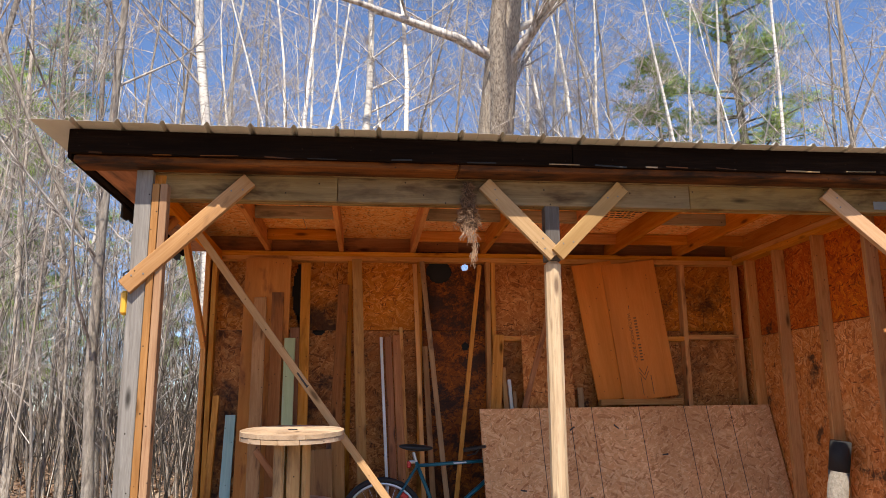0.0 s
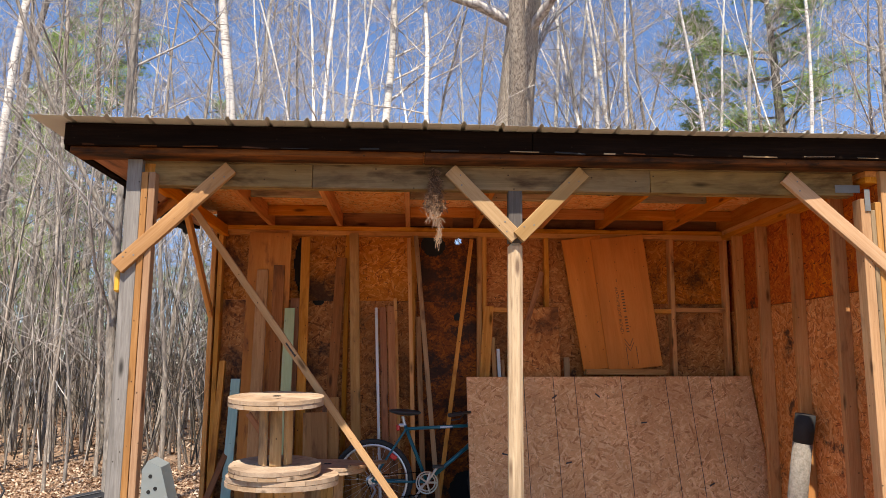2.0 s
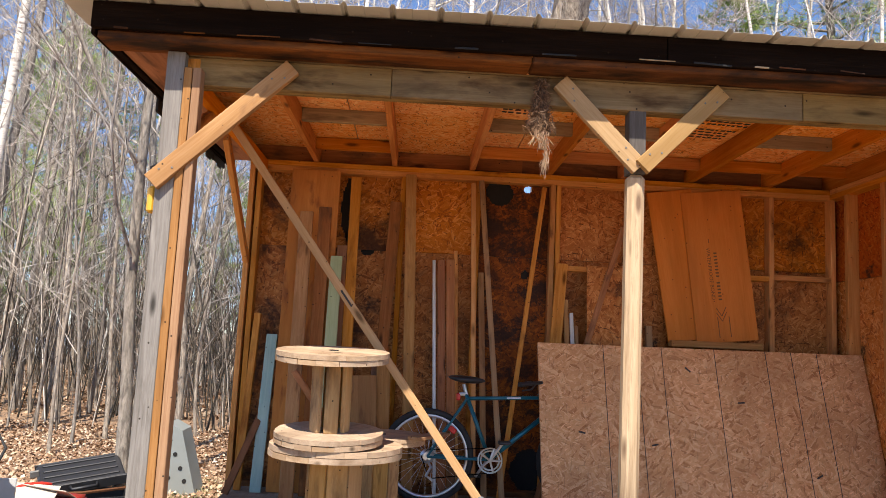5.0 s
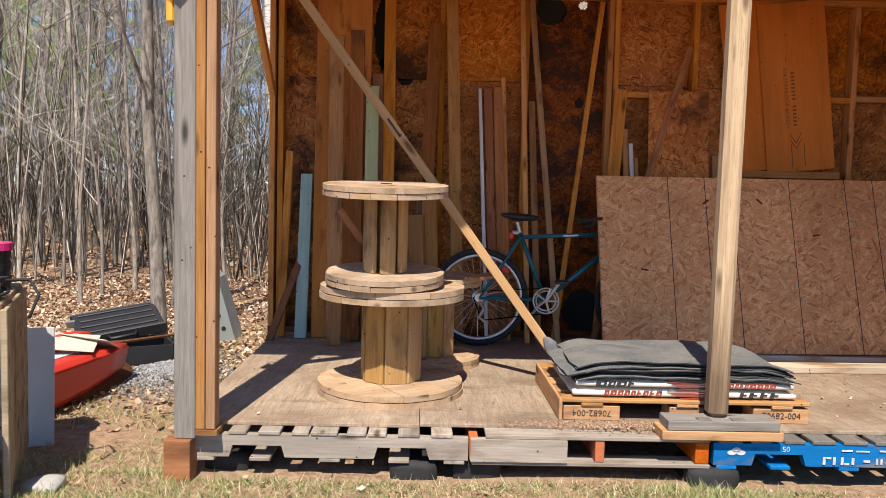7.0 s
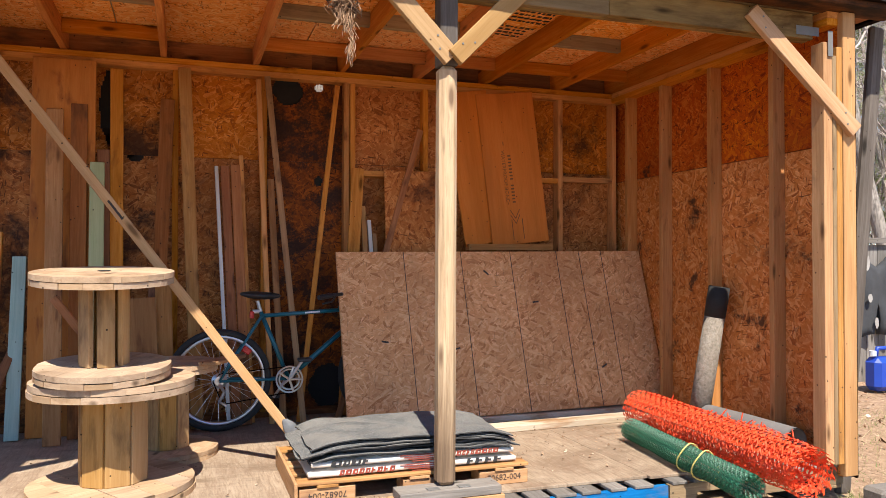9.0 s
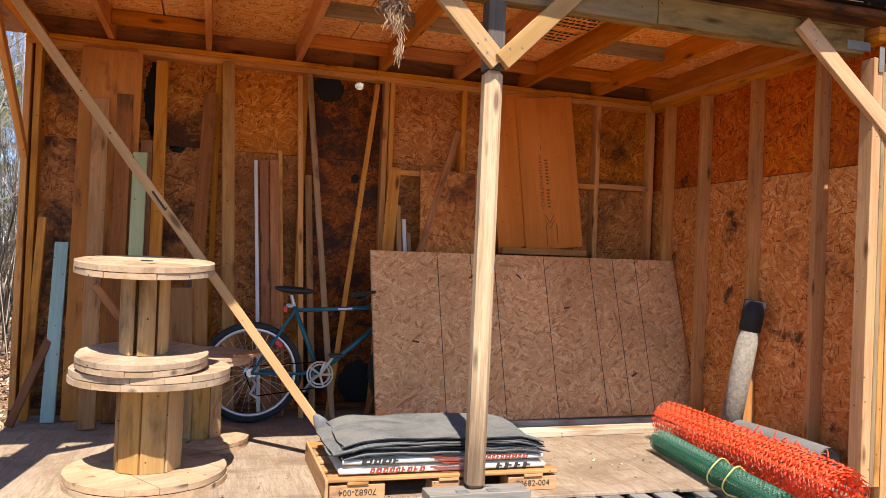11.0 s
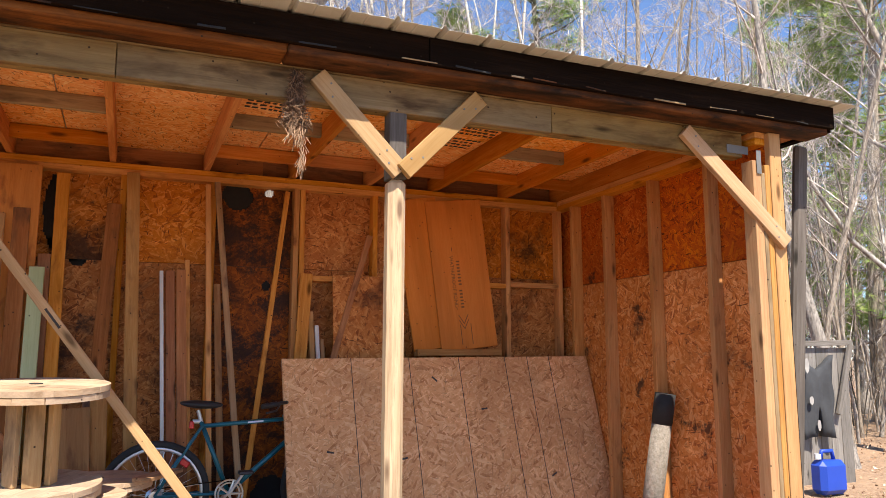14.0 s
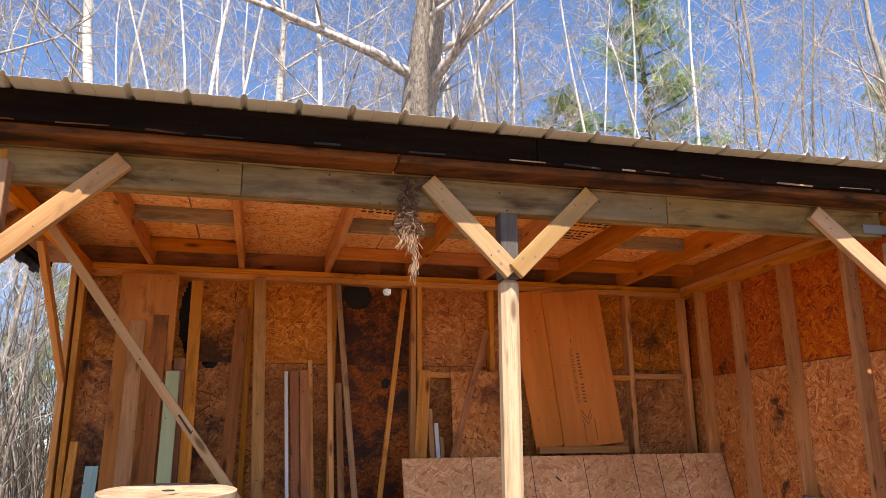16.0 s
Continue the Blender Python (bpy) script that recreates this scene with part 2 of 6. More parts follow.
f_col = fm.ramp(f_grain, [(0.32, (0.22, 0.15, 0.095)), (0.5, (0.33, 0.245, 0.165)), (0.7, (0.43, 0.335, 0.235))])
f_col = fm.mix(fm.ramp(f_dirt, [(0.42, (0, 0, 0)), (0.62, (0.75, 0.75, 0.75))]), f_col, (0.20, 0.13, 0.08))
f_col = fm.mix(fm.ramp(f_grit, [(0.55, (0, 0, 0)), (0.75, (0.5, 0.5, 0.5))]), f_col, (0.46, 0.37, 0.27))
f_wear = fm.noise(fm.vec((0.9, 3.2, 1)), 1.8, 6, 0.65, 0.8)
f_col = fm.mix(fm.ramp(f_wear, [(0.54, (0, 0, 0)), (0.68, (0.6, 0.6, 0.6))]), f_col, (0.13, 0.085, 0.05))
fm.colour(fm.vary(f_col, 0.12, 0.05)).bump(fm.mix(0.5, f_grain, f_grit), 0.5, 0.003)
FLOORPLY = fm.m
PLY = wood("yellow_plywood", (0.53, 0.25, 0.065), (0.62, 0.305, 0.085), (0.68, 0.355, 0.11), 0.6, tone=0.478, knots=False, grain=0.5, vary=0.08)
pm_ = Mat("post_with_dark_foot", 0.75)
pg = pm_.noise(pm_.vec((1.2, 24, 24)), 2.2, 6, 0.65, 0.6)
pc = pm_.ramp(pg, [(0.28, (0.36, 0.23, 0.12)), (0.5, (0.50, 0.35, 0.20)), (0.72, (0.60, 0.45, 0.28))])
pf_ = pm_.noise(pm_.vec((3.5, 85, 85)), 1.0, 4, 0.75)
pc = pm_.mix(pm_.ramp(pf_, [(0.56, (0, 0, 0)), (0.68, (0.6, 0.6, 0.6))]), pc, (0.21, 0.125, 0.06))
pc = pm_.mix(pm_.ramp(pm_.voro(pm_.vec((2.2, 9, 9)), 1.0), [(0.07, (0.85, 0.85, 0.85)), (0.17, (0, 0, 0))]), pc, (0.12, 0.06, 0.028))
pd = pm_.ramp(pm_.mix(0.5, pg, pf_), [(0.3, (0.085, 0.052, 0.028)), (0.7, (0.27, 0.175, 0.10))])
psx = pm_.n("ShaderNodeSeparateXYZ")
pm_.link(pm_.ob, psx.inputs[0])
pad = pm_.n("ShaderNodeMath", operation="MULTIPLY_ADD")
pad.inputs[1].default_value, pad.inputs[2].default_value = 0.5, 0.5
pm_.link(psx.outputs[0], pad.inputs[0])
pw = pm_.n("ShaderNodeMath", operation="MULTIPLY_ADD")
pw.inputs[1].default_value = 0.30
pm_.link(pg, pw.inputs[0])
pm_.link(pad.outputs[0], pw.inputs[2])
pm_.colour(pm_.mix(pm_.ramp(pw.outputs[0], [(0.24, (1, 1, 1)), (0.52, (0, 0, 0))]), pc, pd)).bump(pg, 0.4, 0.002)
POSTMID = pm_.m
PLYDULL = wood("stained_plywood", (0.40, 0.19, 0.06), (0.54, 0.275, 0.09), (0.62, 0.345, 0.125), 0.7, stain=(0.18, 0.08, 0.035), stain_amt=0.12, knots=False, grain=0.5, tone=0.484, rich=1.15)
WHITEWORN = wood("worn_white_plank", (0.36, 0.26, 0.15), (0.56, 0.47, 0.34), (0.70, 0.62, 0.50), 0.85, stain=(0.30, 0.17, 0.08), stain_amt=0.35, rich=1.0)
POLE = wood("prop_lumber", (0.36, 0.22, 0.12), (0.50, 0.33, 0.19), (0.60, 0.42, 0.26), 0.75, vary=0.05)
STONEGREY = plain("grey_rock", (0.34, 0.32, 0.29), 0.9, 0, 0.3, 12, 0.5)
GREYRAG = plain("grey_cloth", (0.15, 0.155, 0.16), 0.9, 0, 0.3, 30, 0.4)
METAL = plain("roof_metal", (0.50, 0.48, 0.42), 0.45, 0.0, 0.12, 3, 0.05)
BRIGHT = wood("bright_new_pine", (0.36, 0.18, 0.066), (0.49, 0.275, 0.115), (0.60, 0.365, 0.175), 0.7, vary=0.08, rich=1.0)
DARKBROWN = wood("bark_slab_wood", (0.07, 0.035, 0.02), (0.14, 0.07, 0.04), (0.24, 0.13, 0.08), 0.9)
TAR = plain("tar_paper", (0.012, 0.011, 0.010), 0.85, 0, 0.4, 20, 0.3)
STEEL = plain("zinc_steel", (0.17, 0.165, 0.15), 0.7, 0.2, 0.2)


# ---- builders ----
WORLD = {}


def empty(name, m=None, parent=None):
    ob = new(name)
    ob.empty_display_size = 0.1
    return place(ob, m or Matrix(), parent)


def place(ob, m, parent=None):
    WORLD[ob] = m
    if parent:
        ob.parent = parent
        ob.matrix_basis = WORLD[parent].inverted() @ m
    else:
        ob.matrix_basis = m
    return ob


def mesh_of(bm, mat, smooth=False):
    me = bpy.data.meshes.new("mesh")
    bm.normal_update()
    bm.to_mesh(me)
    bm.free()
    for mt in mat if isinstance(mat, (list, tuple)) else [mat]:
        me.materials.append(mt)
    if smooth:
        for p in me.polygons:
            p.use_smooth = True
    return me


def part(name, bm, mat, parent=None, label="", m=None, smooth=False):
    """One mesh object out of a bmesh, in its own place m."""
    ob = new(name, bm if isinstance(bm, bpy.types.Mesh) else mesh_of(bm, mat, smooth))
    place(ob, m or (WORLD[parent] if parent else Matrix()), parent)
    return tagged(ob, label)


def box_bm(sx, sy, sz, bevel=0.003, centre=(0, 0, 0)):
    bm = bmesh.new()
    bmesh.ops.create_cube(bm, size=1)
    bmesh.ops.scale(bm, vec=(sx, sy, sz), verts=bm.verts)
    if bevel:
        bmesh.ops.bevel(bm, geom=bm.edges[:], offset=min(bevel, 0.3 * min(sx, sy, sz)), segments=1, affect="EDGES")
    bmesh.ops.translate(bm, vec=centre, verts=bm.verts)
    return bm


def cyl_bm(r0, r1, h, seg=20, caps=True, bm=None, m=None):
    bm = bm or bmesh.new()
    bmesh.ops.create_cone(bm, cap_ends=caps, segments=seg, radius1=r0, radius2=r1, depth=h, matrix=m or Matrix())
    return bm


def frame_of(a, b, up=(0, 0, 1), roll=0.0):
    """A pose in the middle of a to b whose x axis runs along it and whose z axis is nearest to up."""
    a, b = Vector(a), Vector(b)
    x = (b - a).normalized()
    z = Vector(up)
    z = (z - x * z.dot(x)).normalized()
    y = z.cross(x)
    m = Matrix((x, y, z)).transposed().to_4x4()
    m.translation = (a + b) / 2
    return m @ Matrix.Rotation(roll, 4, "X") if roll else m


def board(name, a, b, w, t, mat, parent=None, up=(0, -1, 0), label="", bevel=0.003, warp=0.0):
    """A length of lumber from a to b, w wide, t thick, its broad face turned to up."""
    length = (Vector(b) - Vector(a)).length
    bm = box_bm(length, w, t, bevel)
    if warp:
        bmesh.ops.subdivide_edges(bm, edges=[e for e in bm.edges if abs(e.verts[0].co.x - e.verts[1].co.x) > length * 0.5], cuts=6)
        for v in bm.verts:
            v.co.z += warp * (1 - (2 * v.co.x / length) ** 2)
    return part(name, bm, mat, parent, label, frame_of(a, b, up))


def slab(name, lo, hi, mat, parent=None, label="", bevel=0.003):
    """An upright box between two corners."""
    lo, hi = Vector(lo), Vector(hi)
    d = hi - lo
    return part(name, box_bm(d.x, d.y, d.z, bevel), mat, parent, label, Matrix.Translation((lo + hi) / 2))


def tube_bm(points, radius, seg=8, bm=None, closed=False, caps=True):
    """A round bar along points; radius a number or one for each point."""
    bm = bm or bmesh.new()
    pts = [Vector(p) for p in points]
    n = len(pts)
    rad = [radius] * n if isinstance(radius, (int, float)) else list(radius)
    rings = []
    ref = None
    for i, p in enumerate(pts):
        if closed:
            d = pts[(i + 1) % n] - pts[i - 1]
        else:
            d = pts[min(i + 1, n - 1)] - pts[max(i - 1, 0)]
        d.normalize()
        if ref is None:
            ref = d.orthogonal().normalized()
        ref = (ref - d * ref.dot(d)).normalized()
        s = d.cross(ref)
        rings.append([bm.verts.new(p + (ref * math.cos(2 * math.pi * k / seg) + s * math.sin(2 * math.pi * k / seg)) * rad[i]) for k in range(seg)])
    for i in range(n if closed else n - 1):
        a, b = rings[i], rings[(i + 1) % n]
        for k in range(seg):
            bm.faces.new((a[k], a[(k + 1) % seg], b[(k + 1) % seg], b[k]))
    if not closed and caps:
        bm.faces.new(rings[0][::-1])
        bm.faces.new(rings[-1])
    return bm


def tube_into(V, F, pts, rad, seg):
    """Add a tapering round limb to the lists of corners and faces."""
    base = len(V)
    ref = None
    n = len(pts)
    for i in range(n):
        d = (pts[min(i + 1, n - 1)] - pts[max(i - 1, 0)]).normalized()
        if ref is None:
            ref = d.orthogonal().normalized()
        ref = (ref - d * ref.dot(d)).normalized()
        s = d.cross(ref)
        for k in range(seg):
            a = 2 * math.pi * k / seg
            V.append(pts[i] + (ref * math.cos(a) + s * math.sin(a)) * rad[i])
    for i in range(n - 1):
        for k in range(seg):
            F.append((base + i * seg + k, base + i * seg + (k + 1) % seg, base + (i + 1) * seg + (k + 1) % seg, base + (i + 1) * seg + k))


def list_mesh(V, F, mat, smooth=True):
    me = bpy.data.meshes.new("mesh")
    me.from_pydata([tuple(v) for v in V], [], F)
    me.materials.append(mat)
    if smooth:
        me.polygons.foreach_set("use_smooth", [True] * len(me.polygons))
    return me


# ---- shed: posts, beam, roof ----
X0, X1, YF, YB = -1.06, 3.66, 4.04, 6.32  # left end, right wall's board, front of the posts, back wall's board
DECK = 0.21
POST1_X = -0.81
GROUND_MAT = Mat("forest_ground", 0.95)
gv = GROUND_MAT.vec((1, 1, 1), shift=False)
g_big = GROUND_MAT.noise(gv, 0.7, 5, 0.6)
g_fine = GROUND_MAT.noise(gv, 24, 5, 0.7)
g_col = GROUND_MAT.ramp(g_fine, [(0.28, (0.13, 0.075, 0.04)), (0.5, (0.31, 0.195, 0.115)), (0.74, (0.49, 0.34, 0.22))])
g_col = GROUND_MAT.mix(GROUND_MAT.ramp(g_big, [(0.45, (0, 0, 0)), (0.65, (0.6, 0.6, 0.6))]), g_col, (0.36, 0.235, 0.14))
GROUND_MAT.colour(g_col).bump(g_fine, 0.9, 0.02)
ground_bm = bmesh.new()
gx = [-600, -60, -20] + [-8 + 0.25 * i for i in range(73)] + [20, 60, 600]
gy = [-600, -40, -6] + [0 + 0.25 * i for i in range(49)] + [20, 60, 600]
rows_ = []
for y in gy:
    r = []
    for x in gx:
        z = 0.0
        if -8 <= x <= 10 and 0 < y < 12:
            z = 0.035 * noise.noise(Vector((x * 0.9, y * 0.9, 0))) + 0.015 * noise.noise(Vector((x * 3, y * 3, 5))) - 0.015
            z -= 0.05 * math.exp(-((x - 0.15) ** 2 * 4 + (y - 3.25) ** 2 * 14))
        r.append(ground_bm.verts.new((x, y, z)))
    rows_.append(r)
for j in range(len(gy) - 1):
    for i in range(len(gx) - 1):
        ground_bm.faces.new((rows_[j][i], rows_[j][i + 1], rows_[j + 1][i + 1], rows_[j + 1][i]))
ground = tagged(part("ground", ground_bm, GROUND_MAT.m, smooth=True), "brown leaf-covered forest ground with patches of bare soil", "ground", kind="structure")


# ---- floor ----
floor = tagged(empty("floor", pose(0, 5, DECK)), "worn plywood sheets laid over pallets as the shed floor", "floor", kind="structure")
for x0, x1, y0, y1 in ((-1.0, 0.05, 4.1, 6.31), (0.053, 1.27, 4.12, 6.31), (1.273, 2.49, 4.12, 6.31), (2.493, 3.64, 4.1, 6.31)):
    slab("sheet", (x0, y0, DECK - 0.016), (x1, y1, DECK), FLOORPLY, floor, bevel=0.002)


# ---- back wall ----
def torn_sheet(name, x0, x1, z0, z1, y, mat, parent, holes=(), thick=0.011, step=0.0105):
    """A sheet standing along x with ragged round holes (x, z, half width, half height) through it."""
    if not holes:
        return part(name, box_bm(x1 - x0, z1 - z0, thick, 0.002), mat, parent, "", Matrix.Translation(((x0 + x1) / 2, y + thick / 2, (z0 + z1) / 2)) @ Matrix.Rotation(math.pi / 2, 4, "X"))
    bm = bmesh.new()
    nx, nz = int((x1 - x0) / step), int((z1 - z0) / step)
    grid = [[bm.verts.new((x0 + (x1 - x0) * i / nx - (x0 + x1) / 2, z0 + (z1 - z0) * j / nz - (z0 + z1) / 2, 0)) for i in range(nx + 1)] for j in range(nz + 1)]
    for j in range(nz):
        for i in range(nx):
            cx, cz = x0 + (x1 - x0) * (i + 0.5) / nx, z0 + (z1 - z0) * (j + 0.5) / nz
            wob = 1 + 0.35 * noise.noise(Vector((cx * 14, cz * 14, 3)))
            if any(((cx - hx) / hw) ** 2 + ((cz - hz) / hh) ** 2 < wob for hx, hz, hw, hh in holes):
                continue
            bm.faces.new((grid[j][i], grid[j][i + 1], grid[j + 1][i + 1], grid[j + 1][i]))
    bmesh.ops.delete(bm, geom=[v for v in bm.verts if not v.link_faces], context="VERTS")
    back = bmesh.ops.extrude_face_region(bm, geom=bm.faces[:])
    bmesh.ops.translate(bm, vec=(0, 0, -thick), verts=[e for e in back["geom"] if isinstance(e, bmesh.types.BMVert)])
    bmesh.ops.recalc_face_normals(bm, faces=bm.faces)
    return part(name, bm, mat, parent, "", Matrix.Translation(((x0 + x1) / 2, y, (z0 + z1) / 2)) @ Matrix.Rotation(math.pi / 2, 4, "X"))


wall_back = tagged(empty("wall_back", pose(0, YB, 0)), "back wall of bare studs and water-stained strand board", "wall", kind="structure")
SEAM = 2.045
cols = ((X0, 0.165, OSB_BACK), (0.168, 0.775, OSB_BACK), (0.778, 1.36, OSB_DARK), (1.363, 2.44, OSB_CLEAN), (2.443, X1 + 0.01, OSB_BACK))
for x0, x1, mt in cols:
    lower = [(x, z, a, b) for x, z, a, b in ((-0.11, 2.03, 0.055, 0.03), (1.146, 1.906, 0.032, 0.036), (1.22, 0.40, 0.14, 0.16)) if x0 < x < x1]
    upper = [(x, z, a, b) for x, z, a, b in ((0.92, 2.56, 0.105, 0.11), (1.15, 2.60, 0.035, 0.03), (-0.275, 2.36, 0.062, 0.25)) if x0 < x < x1]
    torn_sheet("panel", x0, x1, 0.12, SEAM - 0.003, YB, mt, wall_back, lower)
    torn_sheet("panel", x0, x1, SEAM, 2.72, YB, mt if mt is not OSB_BACK or x0 < 0.1 else OSB_CLEAN, wall_back, upper)
for x, z, a, b in ((-0.11, 2.03, 0.2, 0.15), (1.1, 1.906, 0.2, 0.15), (1.22, 0.40, 0.3, 0.3), (0.88, 2.52, 0.2, 0.22), (-0.27, 2.36, 0.15, 0.33)):
    slab("tar_paper", (x - a, YB + 0.02, z - b), (x + a, YB + 0.023, z + b), TAR, wall_back)
for x, w in ((-1.04, 0.04), (-0.98, 0.04), (0.15, 0.04), (0.745, 0.04), (1.34, 0.04), (1.385, 0.038), (3.1, 0.04), (3.60, 0.04), (1.95, 0.04), (2.52, 0.04)):
    top = 2.63
    board("stud", (x, YB - 0.0465, DECK), (x, YB - 0.0465, top), w, 0.09, STUD, wall_back)
board("nogging", (1.405, YB - 0.046, 1.97), (1.93, YB - 0.046, 1.97), 0.04, 0.09, STUD, wall_back)
board("nogging", (2.54, YB - 0.046, 1.97), (3.08, YB - 0.046, 1.97), 0.04, 0.09, STUD, wall_back)
board("nogging", (3.12, YB - 0.046, 1.985), (3.58, YB - 0.046, 1.985), 0.04, 0.09, STUD, wall_back)
board("top_plate", (X0, YB - 0.047, 2.65), (X1, YB - 0.047, 2.65), 0.04, 0.094, STUD, wall_back)
board("top_plate", (X0, YB - 0.044, 2.691), (X1, YB - 0.044, 2.691), 0.04, 0.088, STUD, wall_back)
board("bottom_plate", (X0, YB - 0.05, DECK + 0.021), (X1, YB - 0.05, DECK + 0.021), 0.04, 0.09, OLDPLANK, wall_back)
LEDGE = board("ledge", (2.27, 6.18, 1.425), (2.985, 6.18, 1.43), 0.05, 0.09, STUD, wall_back)

for x0, x1, z0, z1 in ((X0, X1 + 0.03, 0.05, 2.55), (X0, 1.10, 2.552, 2.86), (1.2, X1 + 0.03, 2.552, 2.86), (1.10, 1.2, 2.65, 2.86)):
    slab("siding", (x0, YB + 0.03, z0), (x1, YB + 0.045, z1), OLDPLANK, wall_back, bevel=0)

# ---- right wall ----
wall_right = tagged(empty("wall_right", pose(X1, 0, 0)), "side wall of studs with reddish strand board in two tones", "wall", kind="structure")
RS = (6.0, 5.54, 4.99, 4.42)
for y0, y1 in ((3.99, 4.987), (4.99, 6.32)):
    for z0, z1, mt in ((0.13, 1.975, OSB_RIGHT), (1.98, 2.72, OSB_RED)):
        m = Matrix.Translation((X1 + 0.006, (y0 + y1) / 2, (z0 + z1) / 2)) @ Matrix.Rotation(math.pi / 2, 4, "Z") @ Matrix.Rotation(math.pi / 2, 4, "X")
        part("panel", box_bm(y1 - y0, z1 - z0, 0.011, 0.002), mt, wall_right, m=m)
for y in RS:
    board("stud", (X1 - 0.046, y, DECK), (X1 - 0.046, y, 2.63), 0.04, 0.09, STUD, wall_right, up=(-1, 0, 0))
board("top_plate", (X1 - 0.047, 3.99, 2.65), (X1 - 0.047, 6.22, 2.65), 0.09, 0.04, STUD, wall_right, up=(0, 0, 1))
board("top_plate", (X1 - 0.044, 3.99, 2.691), (X1 - 0.044, 6.22, 2.691), 0.088, 0.04, STUD, wall_right, up=(0, 0, 1))

slab("siding", (X1 + 0.02, 4.06, 0.05), (X1 + 0.034, YB + 0.03, 2.86), OLDPLANK, wall_right, bevel=0)

# ---- roof ----
roof = tagged(empty("roof", pose(0, 4, 2.7)), "flat shed roof of rafters, strand board and ribbed metal", "roof", kind="structure")
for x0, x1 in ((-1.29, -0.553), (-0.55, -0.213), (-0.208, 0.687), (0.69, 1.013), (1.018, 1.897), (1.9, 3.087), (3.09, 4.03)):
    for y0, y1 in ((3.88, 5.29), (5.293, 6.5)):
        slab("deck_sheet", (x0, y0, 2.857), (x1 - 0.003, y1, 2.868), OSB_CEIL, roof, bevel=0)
RAFTERS = (-1.27, -0.55, 0.07, 0.69, 1.31, 1.9, 2.45, 3.09, 3.60, 4.0)
for x in RAFTERS:
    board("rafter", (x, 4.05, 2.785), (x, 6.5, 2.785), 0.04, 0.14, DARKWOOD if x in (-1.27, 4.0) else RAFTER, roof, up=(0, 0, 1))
for i, (a, b) in enumerate(zip(RAFTERS[1:], RAFTERS[2:-1])):
    if i != 1:
        board("blocking", (a + 0.02, 6.02, 2.808), (b - 0.02, 6.02, 2.808), 0.088, 0.04, RAFTER, roof)
    if i in (0, 2, 3, 5):
        board("blocking", (a + 0.02, 5.30, 2.812), (b - 0.02, 5.30, 2.812), 0.088, 0.04, WEATHERED, roof)
    if i in (0, 2, 5):
        board("blocking", (a + 0.02, 4.55, 2.812), (b - 0.02, 4.55, 2.812), 0.088, 0.04, WEATHERED, roof)
board("side_plate", (-0.95, 4.06, 2.66), (-0.95, 6.3, 2.66), 0.09, 0.05, RAFTER, roof, up=(1, 0, 0))
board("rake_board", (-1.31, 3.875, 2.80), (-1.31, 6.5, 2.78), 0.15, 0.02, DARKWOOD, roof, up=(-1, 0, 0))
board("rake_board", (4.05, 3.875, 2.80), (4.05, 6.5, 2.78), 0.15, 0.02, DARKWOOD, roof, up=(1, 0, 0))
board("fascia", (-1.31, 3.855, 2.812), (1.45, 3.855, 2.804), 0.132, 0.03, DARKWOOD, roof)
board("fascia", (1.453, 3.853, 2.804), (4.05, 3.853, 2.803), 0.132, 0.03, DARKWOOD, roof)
board("soffit_board", (-1.29, 3.956, 2.728), (0.80, 3.956, 2.728), 0.165, 0.045, BROWNTRIM, roof, up=(0, 0, 1), bevel=0.008)
board("soffit_board", (0.803, 3.953, 2.7285), (4.03, 3.953, 2.7285), 0.168, 0.045, BROWNTRIM, roof, up=(0, 0, 1), bevel=0.008)
board("soffit_board", (-1.12, 4.0, 2.735), (-1.12, 6.4, 2.735), 0.28, 0.012, OLDPLANK, roof, up=(0, 0, 1))
board("soffit_board", (3.85, 4.0, 2.735), (3.85, 6.4, 2.735), 0.26, 0.012, OLDPLANK, roof, up=(0, 0, 1))
# torn slivers of paper and wood between the fascia and the soffit
sr = random.Random(14)
x = -1.2
while x < 3.9:
    w = sr.uniform(0.05, 0.22)
    board("sliver", (x, 3.838, 2.747 + sr.uniform(-0.004, 0.006)), (x + w, 3.838, 2.747 + sr.uniform(-0.008, 0.004)), sr.uniform(0.004, 0.011), 0.004, sr.choice((TAR, TAR, BROWNTRIM, BROWNTRIM, WEATHERED)), roof)
    x += w + sr.uniform(0.02, 0.35)
# ragged tar paper hanging out under the metal
shingle_bm = bmesh.new()
for k in range(16):
    y0 = 4.9 + k * 0.1
    z = 2.70 - 0.05 * random.random()
    bmesh.ops.create_cube(shingle_bm, size=1, matrix=Matrix.Translation((-1.335 + 0.01 * random.random(), y0, z + 0.06)) @ Matrix.Diagonal((0.012, 0.11, 0.15, 1)))
part("tar_paper", shingle_bm, TAR, roof, m=Matrix())
